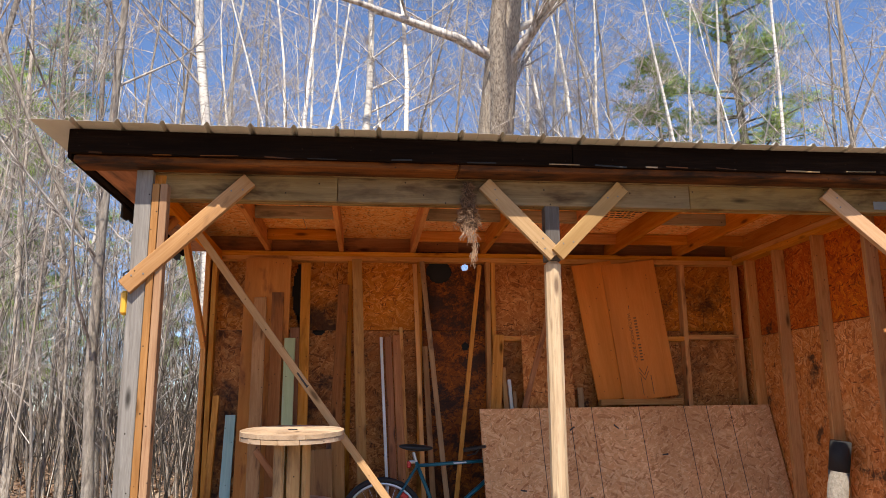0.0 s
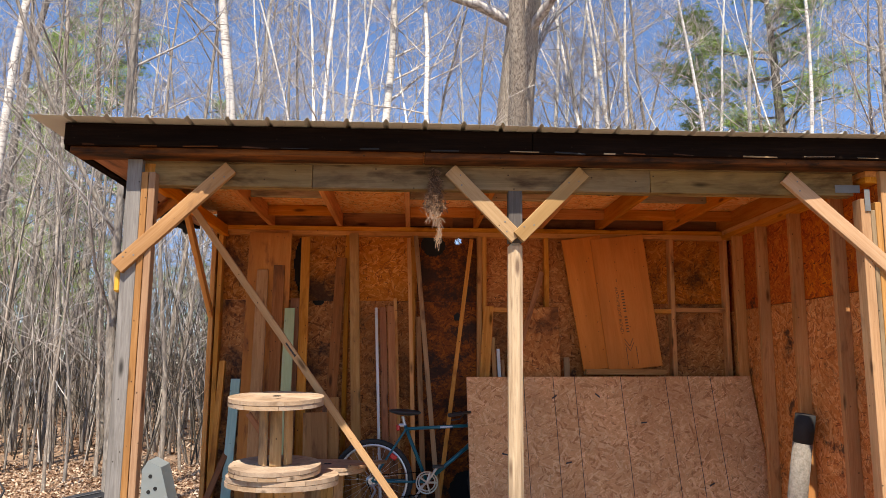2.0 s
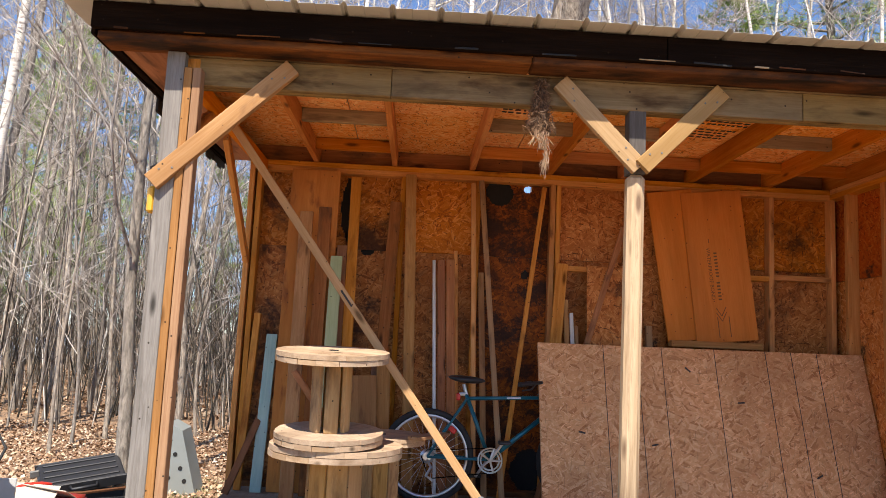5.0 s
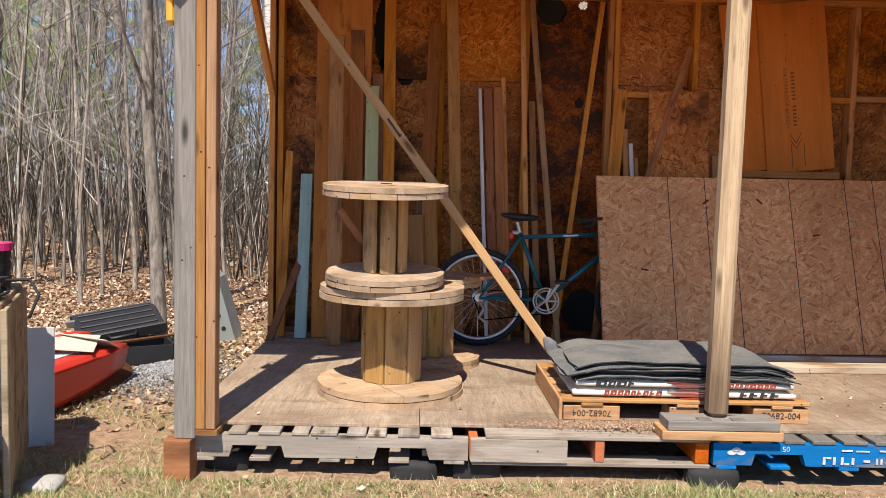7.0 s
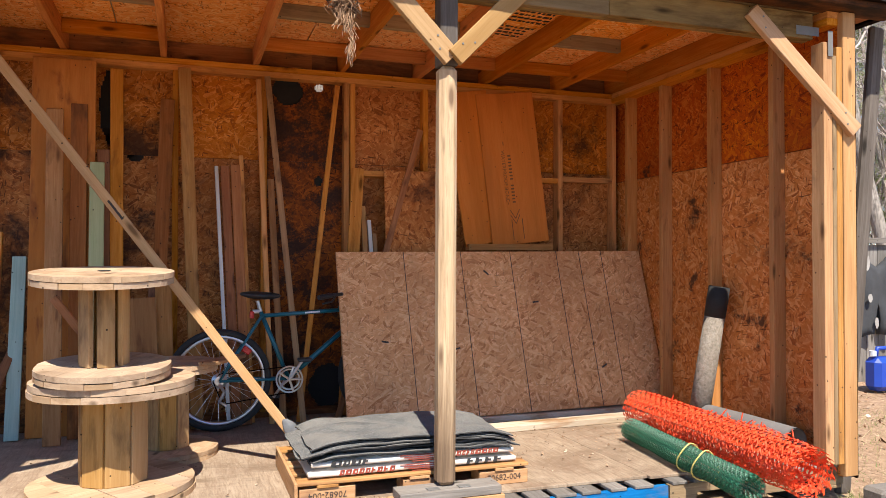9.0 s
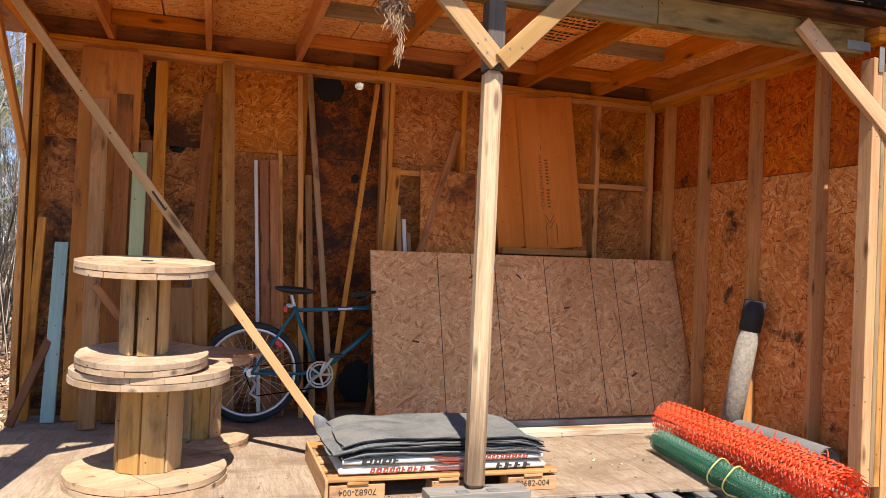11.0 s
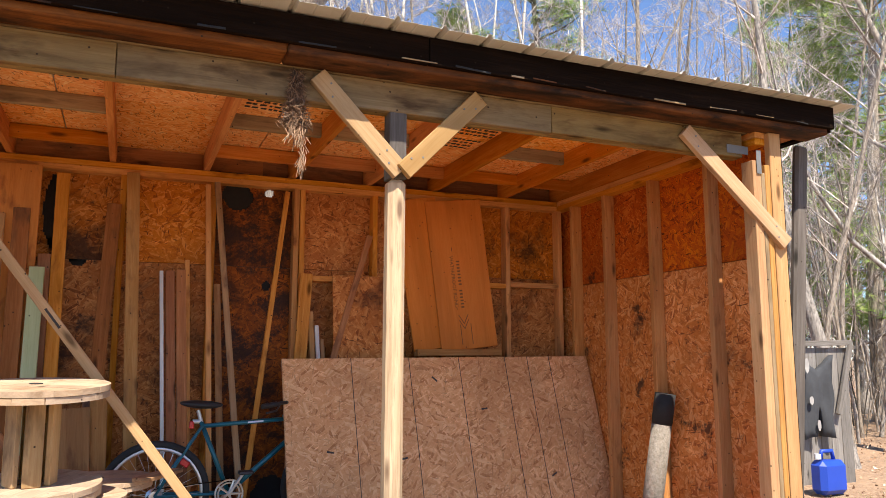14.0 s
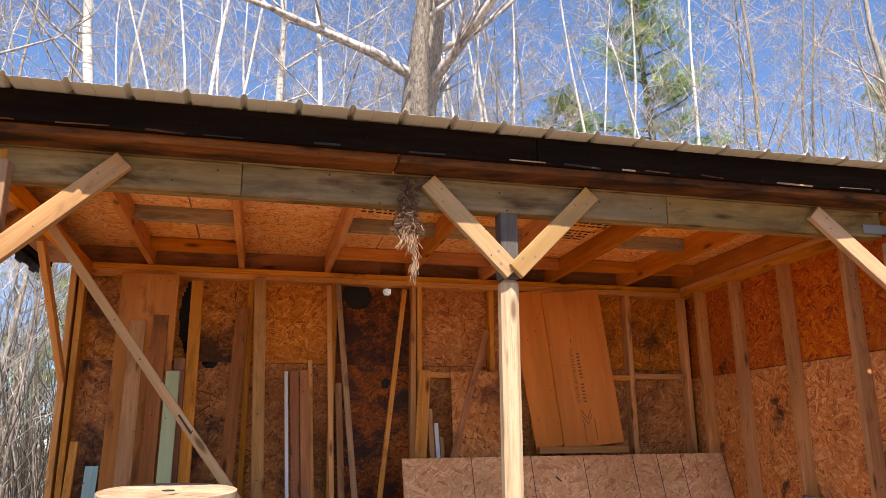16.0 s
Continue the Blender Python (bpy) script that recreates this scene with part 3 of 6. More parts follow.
# ribbed metal sheet
metal_bm = bmesh.new()
PITCH, prof = 0.229, []
x = -1.47
while x < 3.9:
    prof += [(x, 0.0), (x + 0.075, 0.003), (x + 0.08, 0.0), (x + 0.15, 0.003), (x + PITCH - 0.034, 0.0), (x + PITCH - 0.022, 0.02), (x + PITCH - 0.010, 0.02)]
    x += PITCH
prof += [(x, 0.0), (x + 0.075, 0.003), (4.15, 0.0)]
sag = lambda x: -0.004 * (x + 1.4) + 0.004 * math.sin(x * 2.1)
front = lambda x: 3.725 + 0.006 * (x + 1.4)
ends = [[metal_bm.verts.new((px, front(px) if y < 3.7 else y, 2.886 + h + sag(px))) for px, h in prof] for y in (3.6, 3.8, 6.62)]
low = [[metal_bm.verts.new((px, front(px) if y < 3.7 else y, 2.885 + h + sag(px))) for px, h in prof] for y in (3.6, 3.8, 6.62)]
for A, B in ((ends[0], ends[1]), (ends[1], ends[2])):
    for i in range(len(prof) - 1):
        metal_bm.faces.new((A[i], A[i + 1], B[i + 1], B[i]))
for A, B in ((low[0], low[1]), (low[1], low[2])):
    for i in range(len(prof) - 1):
        metal_bm.faces.new((B[i], B[i + 1], A[i + 1], A[i]))
for i in range(len(prof) - 1):
    metal_bm.faces.new((low[0][i], low[0][i + 1], ends[0][i + 1], ends[0][i]))
part("metal_sheet", metal_bm, METAL, roof, "pale beige ribbed metal sheet", Matrix())

# ---- posts, beam and braces ----
beam = tagged(empty("beam", pose(1.4, YF, 2.6)), "greenish weathered lumber beam across the shed front", "beam", kind="structure")
for x0, x1 in ((-0.93, 0.115), (0.118, 2.22), (2.223, 3.52)):
    board("timber", (x0, YF + 0.02, 2.628), (x1, YF + 0.02, 2.628), 0.144, 0.04, TREATED, beam)
board("timber", (-0.97, YF + 0.062, 2.627), (3.52, YF + 0.062, 2.627), 0.146, 0.04, TREATED, beam)
for z in (2.70,):
    board("cap", (-0.93, YF + 0.03, 2.703), (3.55, YF + 0.03, 2.703), 0.09, 0.008, TREATED, beam, up=(0, 0, 1))

post_left = tagged(empty("corner_post", pose(-0.9, 4, 0.18)), "built-up corner post of grey and orange boards", "post", "shed posts")
board("grey_board", (-0.94, 4.0, 0.17), (-0.94, 4.0, 2.70), 0.088, 0.05, GREYWOOD, post_left, label="weathered grey board")
board("orange_board", (-0.873, 3.995, 0.215), (-0.873, 3.995, 2.62), 0.038, 0.06, CORNER, post_left)
board("orange_board", (-0.83, 4.0, 0.215), (-0.83, 4.0, 2.62), 0.04, 0.07, CORNER, post_left)
board("back_board", (-0.90, 4.06, 0.2), (-0.90, 4.06, 2.69), 0.12, 0.045, STUD, post_left)
slab("shim", (-0.895, 3.965, 0.185), (-0.80, 4.05, 0.213), PINE, post_left)
tagged(slab("footing_block", (-1.02, 3.95, -0.03), (-0.91, 4.06, 0.169), OLDPLANK), "yellow stained wooden footing block on the ground", "block")

post_mid = tagged(empty("centre_post", pose(1.365, 4.085, 0.27)), "sun-bleached square post with a darker weathered foot", "post", "shed posts")
board("shaft", (1.365, 4.085, 0.281), (1.372, 4.085, 2.23), 0.088, 0.088, POSTMID, post_mid, bevel=0.02)
# post above the sun line: the eave's shadow is put into its darker colour
board("upper_shaft", (1.372, 4.087, 2.231), (1.372, 4.087, 2.56), 0.086, 0.086, POSTGREY, post_mid, label="upper end of the post, coloured dark as eave shadow")
foot = tagged(empty("post_foot", pose(1.36, 4.06, 0.2)), "stacked boards under the centre post", "post base")
slab("lower_board", (1.10, 3.99, 0.196), (1.63, 4.13, 0.236), PINE, foot)
board("upper_board", (1.125, 4.06, 0.259), (1.615, 4.06, 0.259), 0.13, 0.042, GREYWOOD, foot, up=(0, 0, 1))
for x in (1.29, 1.44):
    slab("bracket", (x - 0.03, 4.01, 0.280), (x + 0.03, 4.05, 0.284), STEEL, foot)

post_right = tagged(empty("corner_post", pose(3.6, 4, 0.2)), "built-up corner post of bright pine boards", "post", "shed posts")
board("inner_board", (3.537, 4.0, DECK + 0.004), (3.537, 4.0, 2.52), 0.06, 0.09, PINE, post_right)
board("thin_board", (3.583, 3.985, DECK), (3.583, 3.985, 2.45), 0.028, 0.06, WEATHERED, post_right)
board("middle_board", (3.618, 3.99, DECK), (3.618, 3.99, 2.5), 0.038, 0.07, PINE, post_right)
board("bright_board", (3.688, 3.975, 0.14), (3.688, 3.975, 2.7), 0.088, 0.04, BRIGHT, post_right)
board("sheathing", (3.745, 4.02, 0.12), (3.745, 4.02, 2.7), 0.016, 0.10, DARKWOOD, post_right)
plate = slab("bracket", (3.40, YF - 0.004, 2.575), (3.56, YF - 0.001, 2.625), STEEL, post_right, "galvanised steel corner bracket")
slab("bracket", (3.53, 3.946, 2.44), (3.565, 3.949, 2.58), STEEL, post_right, "galvanised steel corner bracket")
outer = tagged(board("bark_slab", (3.80, 4.13, -0.02), (4.11, 4.15, 2.715), 0.10, 0.05, POSTGREY, bevel=0.015), "dark weathered slab post outside the wall", "post")
tagged(slab("end_log", (3.72, 3.78, 0.0), (4.05, 3.93, 0.1), GREYWOOD, bevel=0.02), "short grey offcut lying on the grass", "wood offcut")


def brace(a, b, mat, w=0.088, label="diagonal pine knee brace nailed to post and beam", up=(0, -1, 0)):
    ob = tagged(board("knee_brace", a, b, w, 0.038, mat, up=up), label, "brace", "knee braces")
    half = (Vector(b) - Vector(a)).length / 2
    for dx, dy in ((-half + 0.07, 0.02), (-half + 0.12, -0.015), (half - 0.07, -0.02), (half - 0.12, 0.018)):
        part("nail", cyl_bm(0.005, 0.005, 0.003, 10), STEEL, ob, m=frame_of(a, b, up) @ Matrix.Translation((dx, dy, 0.02)))
    return ob


brace((-0.997, 3.955, 2.035), (-0.375, 4.015, 2.665), PINE)
brace((1.375, 4.02, 2.255), (0.965, 4.02, 2.675), POSTWOOD)
brace((1.382, 4.0, 2.255), (1.795, 4.02, 2.675), POSTWOOD)
brace((3.075, 4.02, 2.665), (3.705, 3.935, 2.035), BRIGHT)
brace((-1.03, 6.2, 1.90), (-1.03, 5.35, 2.64), STUD, 0.07, "side knee brace under the roof edge", (1, 0, 0))
brace((-0.95, 4.1, 2.3), (-0.97, 4.95, 2.70), STUD, 0.07, "side knee brace under the roof edge", (1, 0, 0))

# faded print on the ceiling boards
pr = random.Random(8)
for cx, cy, n in ((2.2, 4.75, 9), (2.27, 5.05, 9), (2.24, 5.35, 9), (0.95, 5.05, 5), (1.0, 4.6, 5), (-0.2, 4.9, 4)):
    bm = bmesh.new()
    for r in range(4):
        x = cx - 0.16
        while x < cx + 0.14:
            w = pr.uniform(0.012, 0.04)
            bmesh.ops.create_cube(bm, size=1, matrix=Matrix.Translation((x + w / 2, cy + 0.06 * r - 0.09 + 0.1 * (x - cx), 2.8555)) @ Matrix.Diagonal((w, 0.028, 0.001, 1)))
            x += w + pr.uniform(0.006, 0.02)
    part("faded_print", bm, TAR, roof, m=Matrix())


# ---- pallets under the floor ----
def stringer_bm(length, h, t, notches):
    """A board on edge along x, with notches (centre, half width) cut from below."""
    prof = [(-length / 2, -h / 2)]
    for c, hw in notches:
        prof += [(c - hw, -h / 2), (c - hw + 0.015, h * 0.02), (c + hw - 0.015, h * 0.02), (c + hw, -h / 2)]
    prof += [(length / 2, -h / 2), (length / 2, h / 2), (-length / 2, h / 2)]
    bm = bmesh.new()
    a = [bm.verts.new((x, -t / 2, z)) for x, z in prof]
    f = bm.faces.new(a)
    out = bmesh.ops.extrude_face_region(bm, geom=[f])
    bmesh.ops.translate(bm, vec=(0, t, 0), verts=[v for v in out["geom"] if isinstance(v, bmesh.types.BMVert)])
    bmesh.ops.recalc_face_normals(bm, faces=bm.faces)
    bmesh.ops.triangulate(bm, faces=[f for f in bm.faces if len(f.verts) > 4])
    return bm


BLUE = wood("blue_painted_wood", (0.02, 0.11, 0.30), (0.03, 0.17, 0.43), (0.06, 0.24, 0.52), 0.75, stain=(0.17, 0.17, 0.17), stain_amt=0.22, knots=False, vary=0.06)
ORANGE = wood("orange_painted_wood", (0.36, 0.11, 0.05), (0.50, 0.17, 0.085), (0.58, 0.25, 0.14), 0.7, vary=0.08)
WHITEPAINT = plain("white_stencil_paint", (0.50, 0.53, 0.56), 0.8, 0, 0.35, 60, 0)
PLYINK = plain("faded_brown_ink", (0.17, 0.075, 0.02), 0.8, 0, 0.3, 60, 0)
INK = plain("black_stencil_ink", (0.04, 0.03, 0.025), 0.8, 0, 0.3, 60, 0)


def lettering(text, size, m, mat, parent, name="lettering"):
    """Flat letters in the local x y plane at m, as a mesh."""
    cu = bpy.data.curves.new("letters", "FONT")
    cu.body, cu.size, cu.align_x, cu.align_y, cu.resolution_u = text, size, "CENTER", "CENTER", 2
    tmp = new("letters", cu)
    me = bpy.data.meshes.new_from_object(tmp.evaluated_get(bpy.context.evaluated_depsgraph_get()))
    bpy.data.objects.remove(tmp)
    me.materials.clear()
    me.materials.append(mat)
    ob = new(name, me)
    return place(ob, m, parent)


def facing_front(x, y, z, turn=0.0):
    return Matrix.Translation((x, y, z)) @ Matrix.Rotation(math.pi / 2, 4, "X") @ Matrix.Rotation(turn, 4, "Z")


def stringer_pallet(name, x0, x1, wood_mat, slat_mat, label, slats, y0=4.025, y1=5.1):
    p = tagged(empty(name, pose((x0 + x1) / 2, y0, 0.06)), label, "pallet", "pallets under the floor")
    L = x1 - x0
    for y in (y0 + 0.02, (y0 + y1) / 2, y1 - 0.02):
        part("stringer", stringer_bm(L, 0.098, 0.038, [(-L * 0.26, 0.12), (L * 0.26, 0.12)]), wood_mat, p, m=pose((x0 + x1) / 2, y, 0.127))
    for x, w in slats:
        board("slat", (x, y0 - 0.004, 0.185), (x, y1, 0.183), w, 0.017, slat_mat, p, up=(0, 0, 1), bevel=0.003)
    for x in (x0 + 0.06, x0 + 0.3, (x0 + x1) / 2, x1 - 0.3, x1 - 0.06):
        board("lower_slat", (x, y0, 0.068), (x, y1, 0.068), 0.09, 0.017, wood_mat, p, up=(0, 0, 1))
    return p


rs = random.Random(3)
sl = []
x = -0.90
while x < 0.2:
    w = rs.uniform(0.07, 0.12)
    sl.append((x + w / 2, w))
    x += w + rs.choice((0.008, 0.04, 0.05))
stringer_pallet("pallet", -0.935, 0.265, PALLETGREY, PALLETGREY, "weathered grey wooden pallet carrying the shed floor", sl)
sl = []
x = 1.36
while x < 2.5:
    w = rs.uniform(0.085, 0.11)
    sl.append((x + w / 2, w))
    x += w + rs.uniform(0.03, 0.06)
bp = stringer_pallet("pallet", 1.34, 2.55, BLUE, GREYWOOD, "blue painted wooden pallet with white stencilling", sl)
stringer_pallet("pallet", 2.56, 3.70, WEATHERED, GREYWOOD, "weathered grey wooden pallet under the floor", [(2.62 + 0.13 * i, 0.09) for i in range(9)])
lettering("50", 0.035, facing_front(1.66, 4.024, 0.152), WHITEPAINT, bp)
for x, w, z, h in ((1.83, 0.012, 0.105, 0.034), (1.85, 0.022, 0.118, 0.008), (1.875, 0.012, 0.105, 0.034), (1.91, 0.012, 0.105, 0.034), (1.93, 0.024, 0.092, 0.008), (1.958, 0.012, 0.105, 0.03), (2.02, 0.03, 0.106, 0.010), (2.065, 0.01, 0.104, 0.024), (2.085, 0.01, 0.104, 0.024), (2.12, 0.03, 0.098, 0.010), (2.18, 0.012, 0.104, 0.026), (1.93, 0.05, 0.152, 0.007), (2.0, 0.06, 0.150, 0.006), (2.09, 0.03, 0.152, 0.007)):
    slab("stencil_bar", (x - w / 2, 4.0215, z - h / 2), (x + w / 2, 4.0245, z + h / 2), WHITEPAINT, bp, bevel=0)
sb = bmesh.new()
for k in range(3):
    bmesh.ops.create_circle(sb, cap_ends=True, segments=10, radius=0.016, matrix=Matrix.Translation((0.02 * k - 0.02, 0.013 * (k % 2), 0)) @ Matrix.Diagonal((1.3, 0.7, 1, 1)))
part("stencil_shape", sb, WHITEPAINT, bp, m=facing_front(1.44, 4.0235, 0.135))

mid_pallet = tagged(empty("pallet", pose(0.8, 4.03, 0.06)), "open-ended pallet with orange painted stringer ends", "pallet", "pallets under the floor")
board("lead_board", (0.34, 4.075, 0.186), (1.325, 4.075, 0.186), 0.11, 0.018, PALLETGREY, mid_pallet, up=(0, 0, 1))
board("lead_board", (0.28, 4.075, 0.07), (1.325, 4.075, 0.07), 0.11, 0.018, PALLETGREY, mid_pallet, up=(0, 0, 1))
for x in (0.29, 0.84, 1.29):
    board("stringer", (x, 4.025, 0.128), (x, 5.1, 0.128), 0.04 if x < 1 else 0.06, 0.095, ORANGE, mid_pallet, up=(0, 0, 1))
part("stringer", stringer_bm(0.42, 0.098, 0.038, []), PALLETGREY, mid_pallet, m=pose(0.485, 4.03, 0.128))
for i in range(4):
    board("slat", (0.28, 4.25 + 0.2 * i, 0.186), (1.325, 4.25 + 0.2 * i, 0.186), 0.1, 0.016, WEATHERED, mid_pallet, up=(0, 0, 1))
RUBBER = plain("black_rubber", (0.018, 0.017, 0.016), 0.8, 0, 0.3, 30, 0.3)


def rough_block(name, lo, hi, mat, label, category, amount=0.012, seed=0):
    lo, hi = Vector(lo), Vector(hi)
    d = hi - lo
    bm = box_bm(d.x, d.y, d.z, 0.0)
    bmesh.ops.subdivide_edges(bm, edges=bm.edges[:], cuts=3, use_grid_fill=True)
    for v in bm.verts:
        n = Vector((v.co.x / d.x, v.co.y / d.y, v.co.z / d.z)) * 2
        k = max(0, n.length - 1.1) * 0.16
        v.co *= 1 - k
        v.co += noise.noise_vector(v.co * 11 + Vector((seed, 0, 0))) * amount
    return tagged(part(name, bm, mat, None, "", Matrix.Translation((lo + hi) / 2), smooth=True), label, category)


rough_block("footing_block", (1.23, 3.99, -0.05), (1.45, 4.25, 0.062), RUBBER, "black block under the pallets", "block", seed=1)
rough_block("footing_block", (-0.08, 4.03, -0.06), (0.13, 4.3, 0.062), RUBBER, "black block under the pallets", "block", seed=2)
rough_block("footing_block", (0.2, 4.06, -0.06), (0.42, 4.3, 0.062), RUBBER, "black block under the pallets", "block", seed=3)
rough_block("footing_block", (2.4, 4.05, -0.05), (2.62, 4.3, 0.062), RUBBER, "black block under the pallets", "block", seed=4)
rough_block("footing_block", (-0.9, 4.1, -0.05), (-0.7, 4.3, 0.062), RUBBER, "black block under the pallets", "block", seed=4)
rough_block("footing_block", (3.4, 4.1, -0.05), (3.62, 4.3, 0.062), RUBBER, "black block under the pallets", "block", seed=6)
tagged(slab("back_bearer", (-1.0, 5.15, 0.0), (3.65, 6.3, 0.193), OLDPLANK), "timber bearers under the back of the floor", "bearer", kind="structure")


# ---- cable spools ----
SPOOL = wood("spool_wood", (0.32, 0.21, 0.12), (0.47, 0.33, 0.20), (0.59, 0.44, 0.285), 0.85, stain=(0.24, 0.155, 0.085), stain_amt=0.15, vary=0.09, rich=1.0, tone=0.496)
STAVE = wood("spool_stave_wood", (0.29, 0.155, 0.055), (0.45, 0.265, 0.10), (0.56, 0.36, 0.16), 0.8, stain=(0.13, 0.075, 0.035), stain_amt=0.25, vary=0.15, rich=1.0, tone=0.5)
RIM = wood("spool_rim_wood", (0.16, 0.10, 0.055), (0.24, 0.16, 0.09), (0.32, 0.22, 0.13), 0.85)


def half_disc_strip(r, x0, x1, z0, z1):
    """One plank of a round flange, between x0 and x1, cut to the circle of radius r."""
    bm = bmesh.new()
    n = 6
    xs = [x0 + (x1 - x0) * i / n for i in range(n + 1)]
    edge = [(x, math.sqrt(max(r * r - x * x, 1e-5))) for x in xs]
    ring = edge + [(x, -y) for x, y in reversed(edge)]
    lo = [bm.verts.new((x, y, z0)) for x, y in ring]
    f = bm.faces.new(lo)
    out = bmesh.ops.extrude_face_region(bm, geom=[f])
    bmesh.ops.translate(bm, vec=(0, 0, z1 - z0), verts=[v for v in out["geom"] if isinstance(v, bmesh.types.BMVert)])
    bmesh.ops.recalc_face_normals(bm, faces=bm.faces)
    return bm


def spool(x, y, z, r0, r1, hub, height, thick, staves, turn, label, gap=0.89, tilt=0.0):
    """A wooden cable drum: two flanges of crossed planks and a barrel of staves."""
    base = pose(x, y, z, tilt) @ Matrix.Rotation(radians(turn), 4, "Z")
    ob = tagged(empty("cable_spool", base), label, "cable spool", "cable spools")
    for zz, r in ((0, r0), (height - thick, r1)):
        flange = part("flange", cyl_bm(r * 0.96, r * 0.96, thick * 0.1, 48), RIM, ob, m=base @ pose(0, 0, zz + thick * 0.5))
        n = 6
        for i in range(n):
            w = 2 * r / n
            a, b = -r + i * w + 0.0012, -r + (i + 1) * w - 0.0012
            for lo, way in ((0.0, 110), (0.53, 20)):
                rim = r * rs.uniform(0.985, 1.004)
                part("plank", half_disc_strip(rim, max(a, -rim + 0.001), min(b, rim - 0.001), 0, thick * 0.47 + rs.uniform(-0.002, 0.001)), SPOOL, flange, m=base @ pose(0, 0, zz + thick * lo, 0, 0, way))
    for i in range(staves):
        a = 2 * math.pi * i / staves
        w = 2 * hub * math.tan(math.pi / staves) * gap
        h = height - 2 * thick
        bm = box_bm(h, w, 0.026, 0.003)
        m = base @ Matrix.Rotation(a, 4, "Z") @ Matrix.Translation((hub - 0.013, 0, thick + h / 2)) @ Matrix.Rotation(math.pi / 2, 4, "Y")
        part("stave", bm, STAVE, ob, m=m)
    part("bore", cyl_bm(0.028, 0.028, 0.004, 14), TAR, ob, "dark bore hole", base @ pose(0, 0, height + 0.001))
    return ob


spool(-0.105, 4.69, DECK, 0.375, 0.37, 0.148, 0.55, 0.062, 8, 12, "large pale wooden cable spool standing on the floor")
spool(-0.14, 4.60, DECK + 0.573, 0.295, 0.31, 0.105, 0.49, 0.056, 6, 40, "small wooden cable spool stacked, slightly tilted, on a larger one", 0.62, tilt=4.0)
tagged(board("stick", (-0.16, 5.02, 0.78), (-0.42, 5.03, 1.13), 0.04, 0.02, OLDPLANK), "short slanting stick behind the spools", "stick")
spool(0.12, 5.36, DECK, 0.285, 0.285, 0.12, 0.53, 0.05, 8, 50, "wooden cable spool in the shade behind the stacked spools")
tagged(board("offcut", (0.33, 5.1, 0.752), (0.52, 5.42, 0.752), 0.1, 0.02, PINE, up=(0, 0, 1)), "pine offcut lying on a cable spool", "board")


# ---- boards leaning on the back wall ----
TEAL = wood("teal_painted_board", (0.24, 0.36, 0.29), (0.38, 0.52, 0.43), (0.48, 0.60, 0.50), 0.75, knots=True, vary=0.04, stain=(0.14, 0.12, 0.09), stain_amt=0.05, rich=1.0, tone=0.5)
PALEGREEN = wood("pale_green_board", (0.30, 0.33, 0.17), (0.42, 0.45, 0.26), (0.50, 0.53, 0.33), 0.7, vary=0.04)
WHITEBOARD = wood("white_painted_strip", (0.50, 0.47, 0.42), (0.66, 0.63, 0.57), (0.76, 0.73, 0.68), 0.6, knots=False, vary=0.05)
REDDISH = wood("reddish_board", (0.22, 0.09, 0.05), (0.34, 0.16, 0.09), (0.43, 0.23, 0.14), 0.75)


def lean(x0, x1, z1, w, mat, label, y0=6.02, y1=6.2, t=0.022, z0=DECK, warp=0.0, kind="leaning board"):
    """A board standing at x0 on the floor and leaning with its top at x1, z1 on the wall."""
    return tagged(board("plank", (x0, y0, z0 + 0.004), (x1, y1, z1), w, t, mat, warp=warp), label, "board", "boards leaning on the back wall")


lean(-0.53, -0.53, 2.635, 0.375, PLYDULL, "wide stained plywood strip leaning on the back wall", 6.03, 6.185)
lean(-0.53, -0.58, 2.295, 0.10, SHEDPLANK, "weathered greyish plank leaning on the back wall", 5.77, 6.14)
lean(-0.42, -0.44, 2.34, 0.098, OLDPLANK, "dark brown plank leaning on the back wall", 5.93, 6.155)
lean(-0.31, -0.325, 1.957, 0.088, PALEGREEN, "pale green painted board leaning on the back wall", 5.86, 6.10)
lean(-0.785, -0.785, 1.345, 0.082, TEAL, "pale teal painted board leaning on the wall", 5.99, 6.2)
lean(-0.93, -0.905, 1.50, 0.05, STUD, "short narrow stick of lumber leaning on the wall", 6.05, 6.2, 0.04)
lean(-0.98, -0.72, 1.02, 0.05, OLDPLANK, "short slanting stick beside the wall", 5.9, 6.2, 0.03)
lean(-0.2, -0.22, 2.6, 0.08, STUD, "orange pine board leaning on the wall", 6.08, 6.2)
lean(-0.28, -0.297, 2.053, 0.078, OLDPLANK, "old brown plank leaning on the wall", 6.0, 6.19)
lean(0.02, 0.10, 2.42, 0.09, OLDPLANK, "tapered brown board leaning on the wall", 6.0, 6.21)
lean(0.30, 0.207, 2.64, 0.082, PINE, "bright pine stud leaning on the wall", 6.0, 6.2, 0.04)
lean(0.12, 0.08, 1.2, 0.1, SHEDPLANK, "short grey board leaning on the wall", 5.8, 6.0)
lean(-0.02, -0.06, 1.08, 0.2, SHEDPLANK, "short grey plywood piece leaning among the boards", 5.78, 5.95, 0.012)
lean(0.02, 0.06, 1.17, 0.13, OLDPLANK, "short old board leaning among the planks", 5.86, 6.02)
lean(0.50, 0.418, 1.975, 0.024, WHITEBOARD, "white painted strip leaning on the wall", 5.98, 6.2, 0.02)
lean(0.55, 0.475, 1.98, 0.06, REDDISH, "reddish board leaning on the wall", 6.0, 6.22)
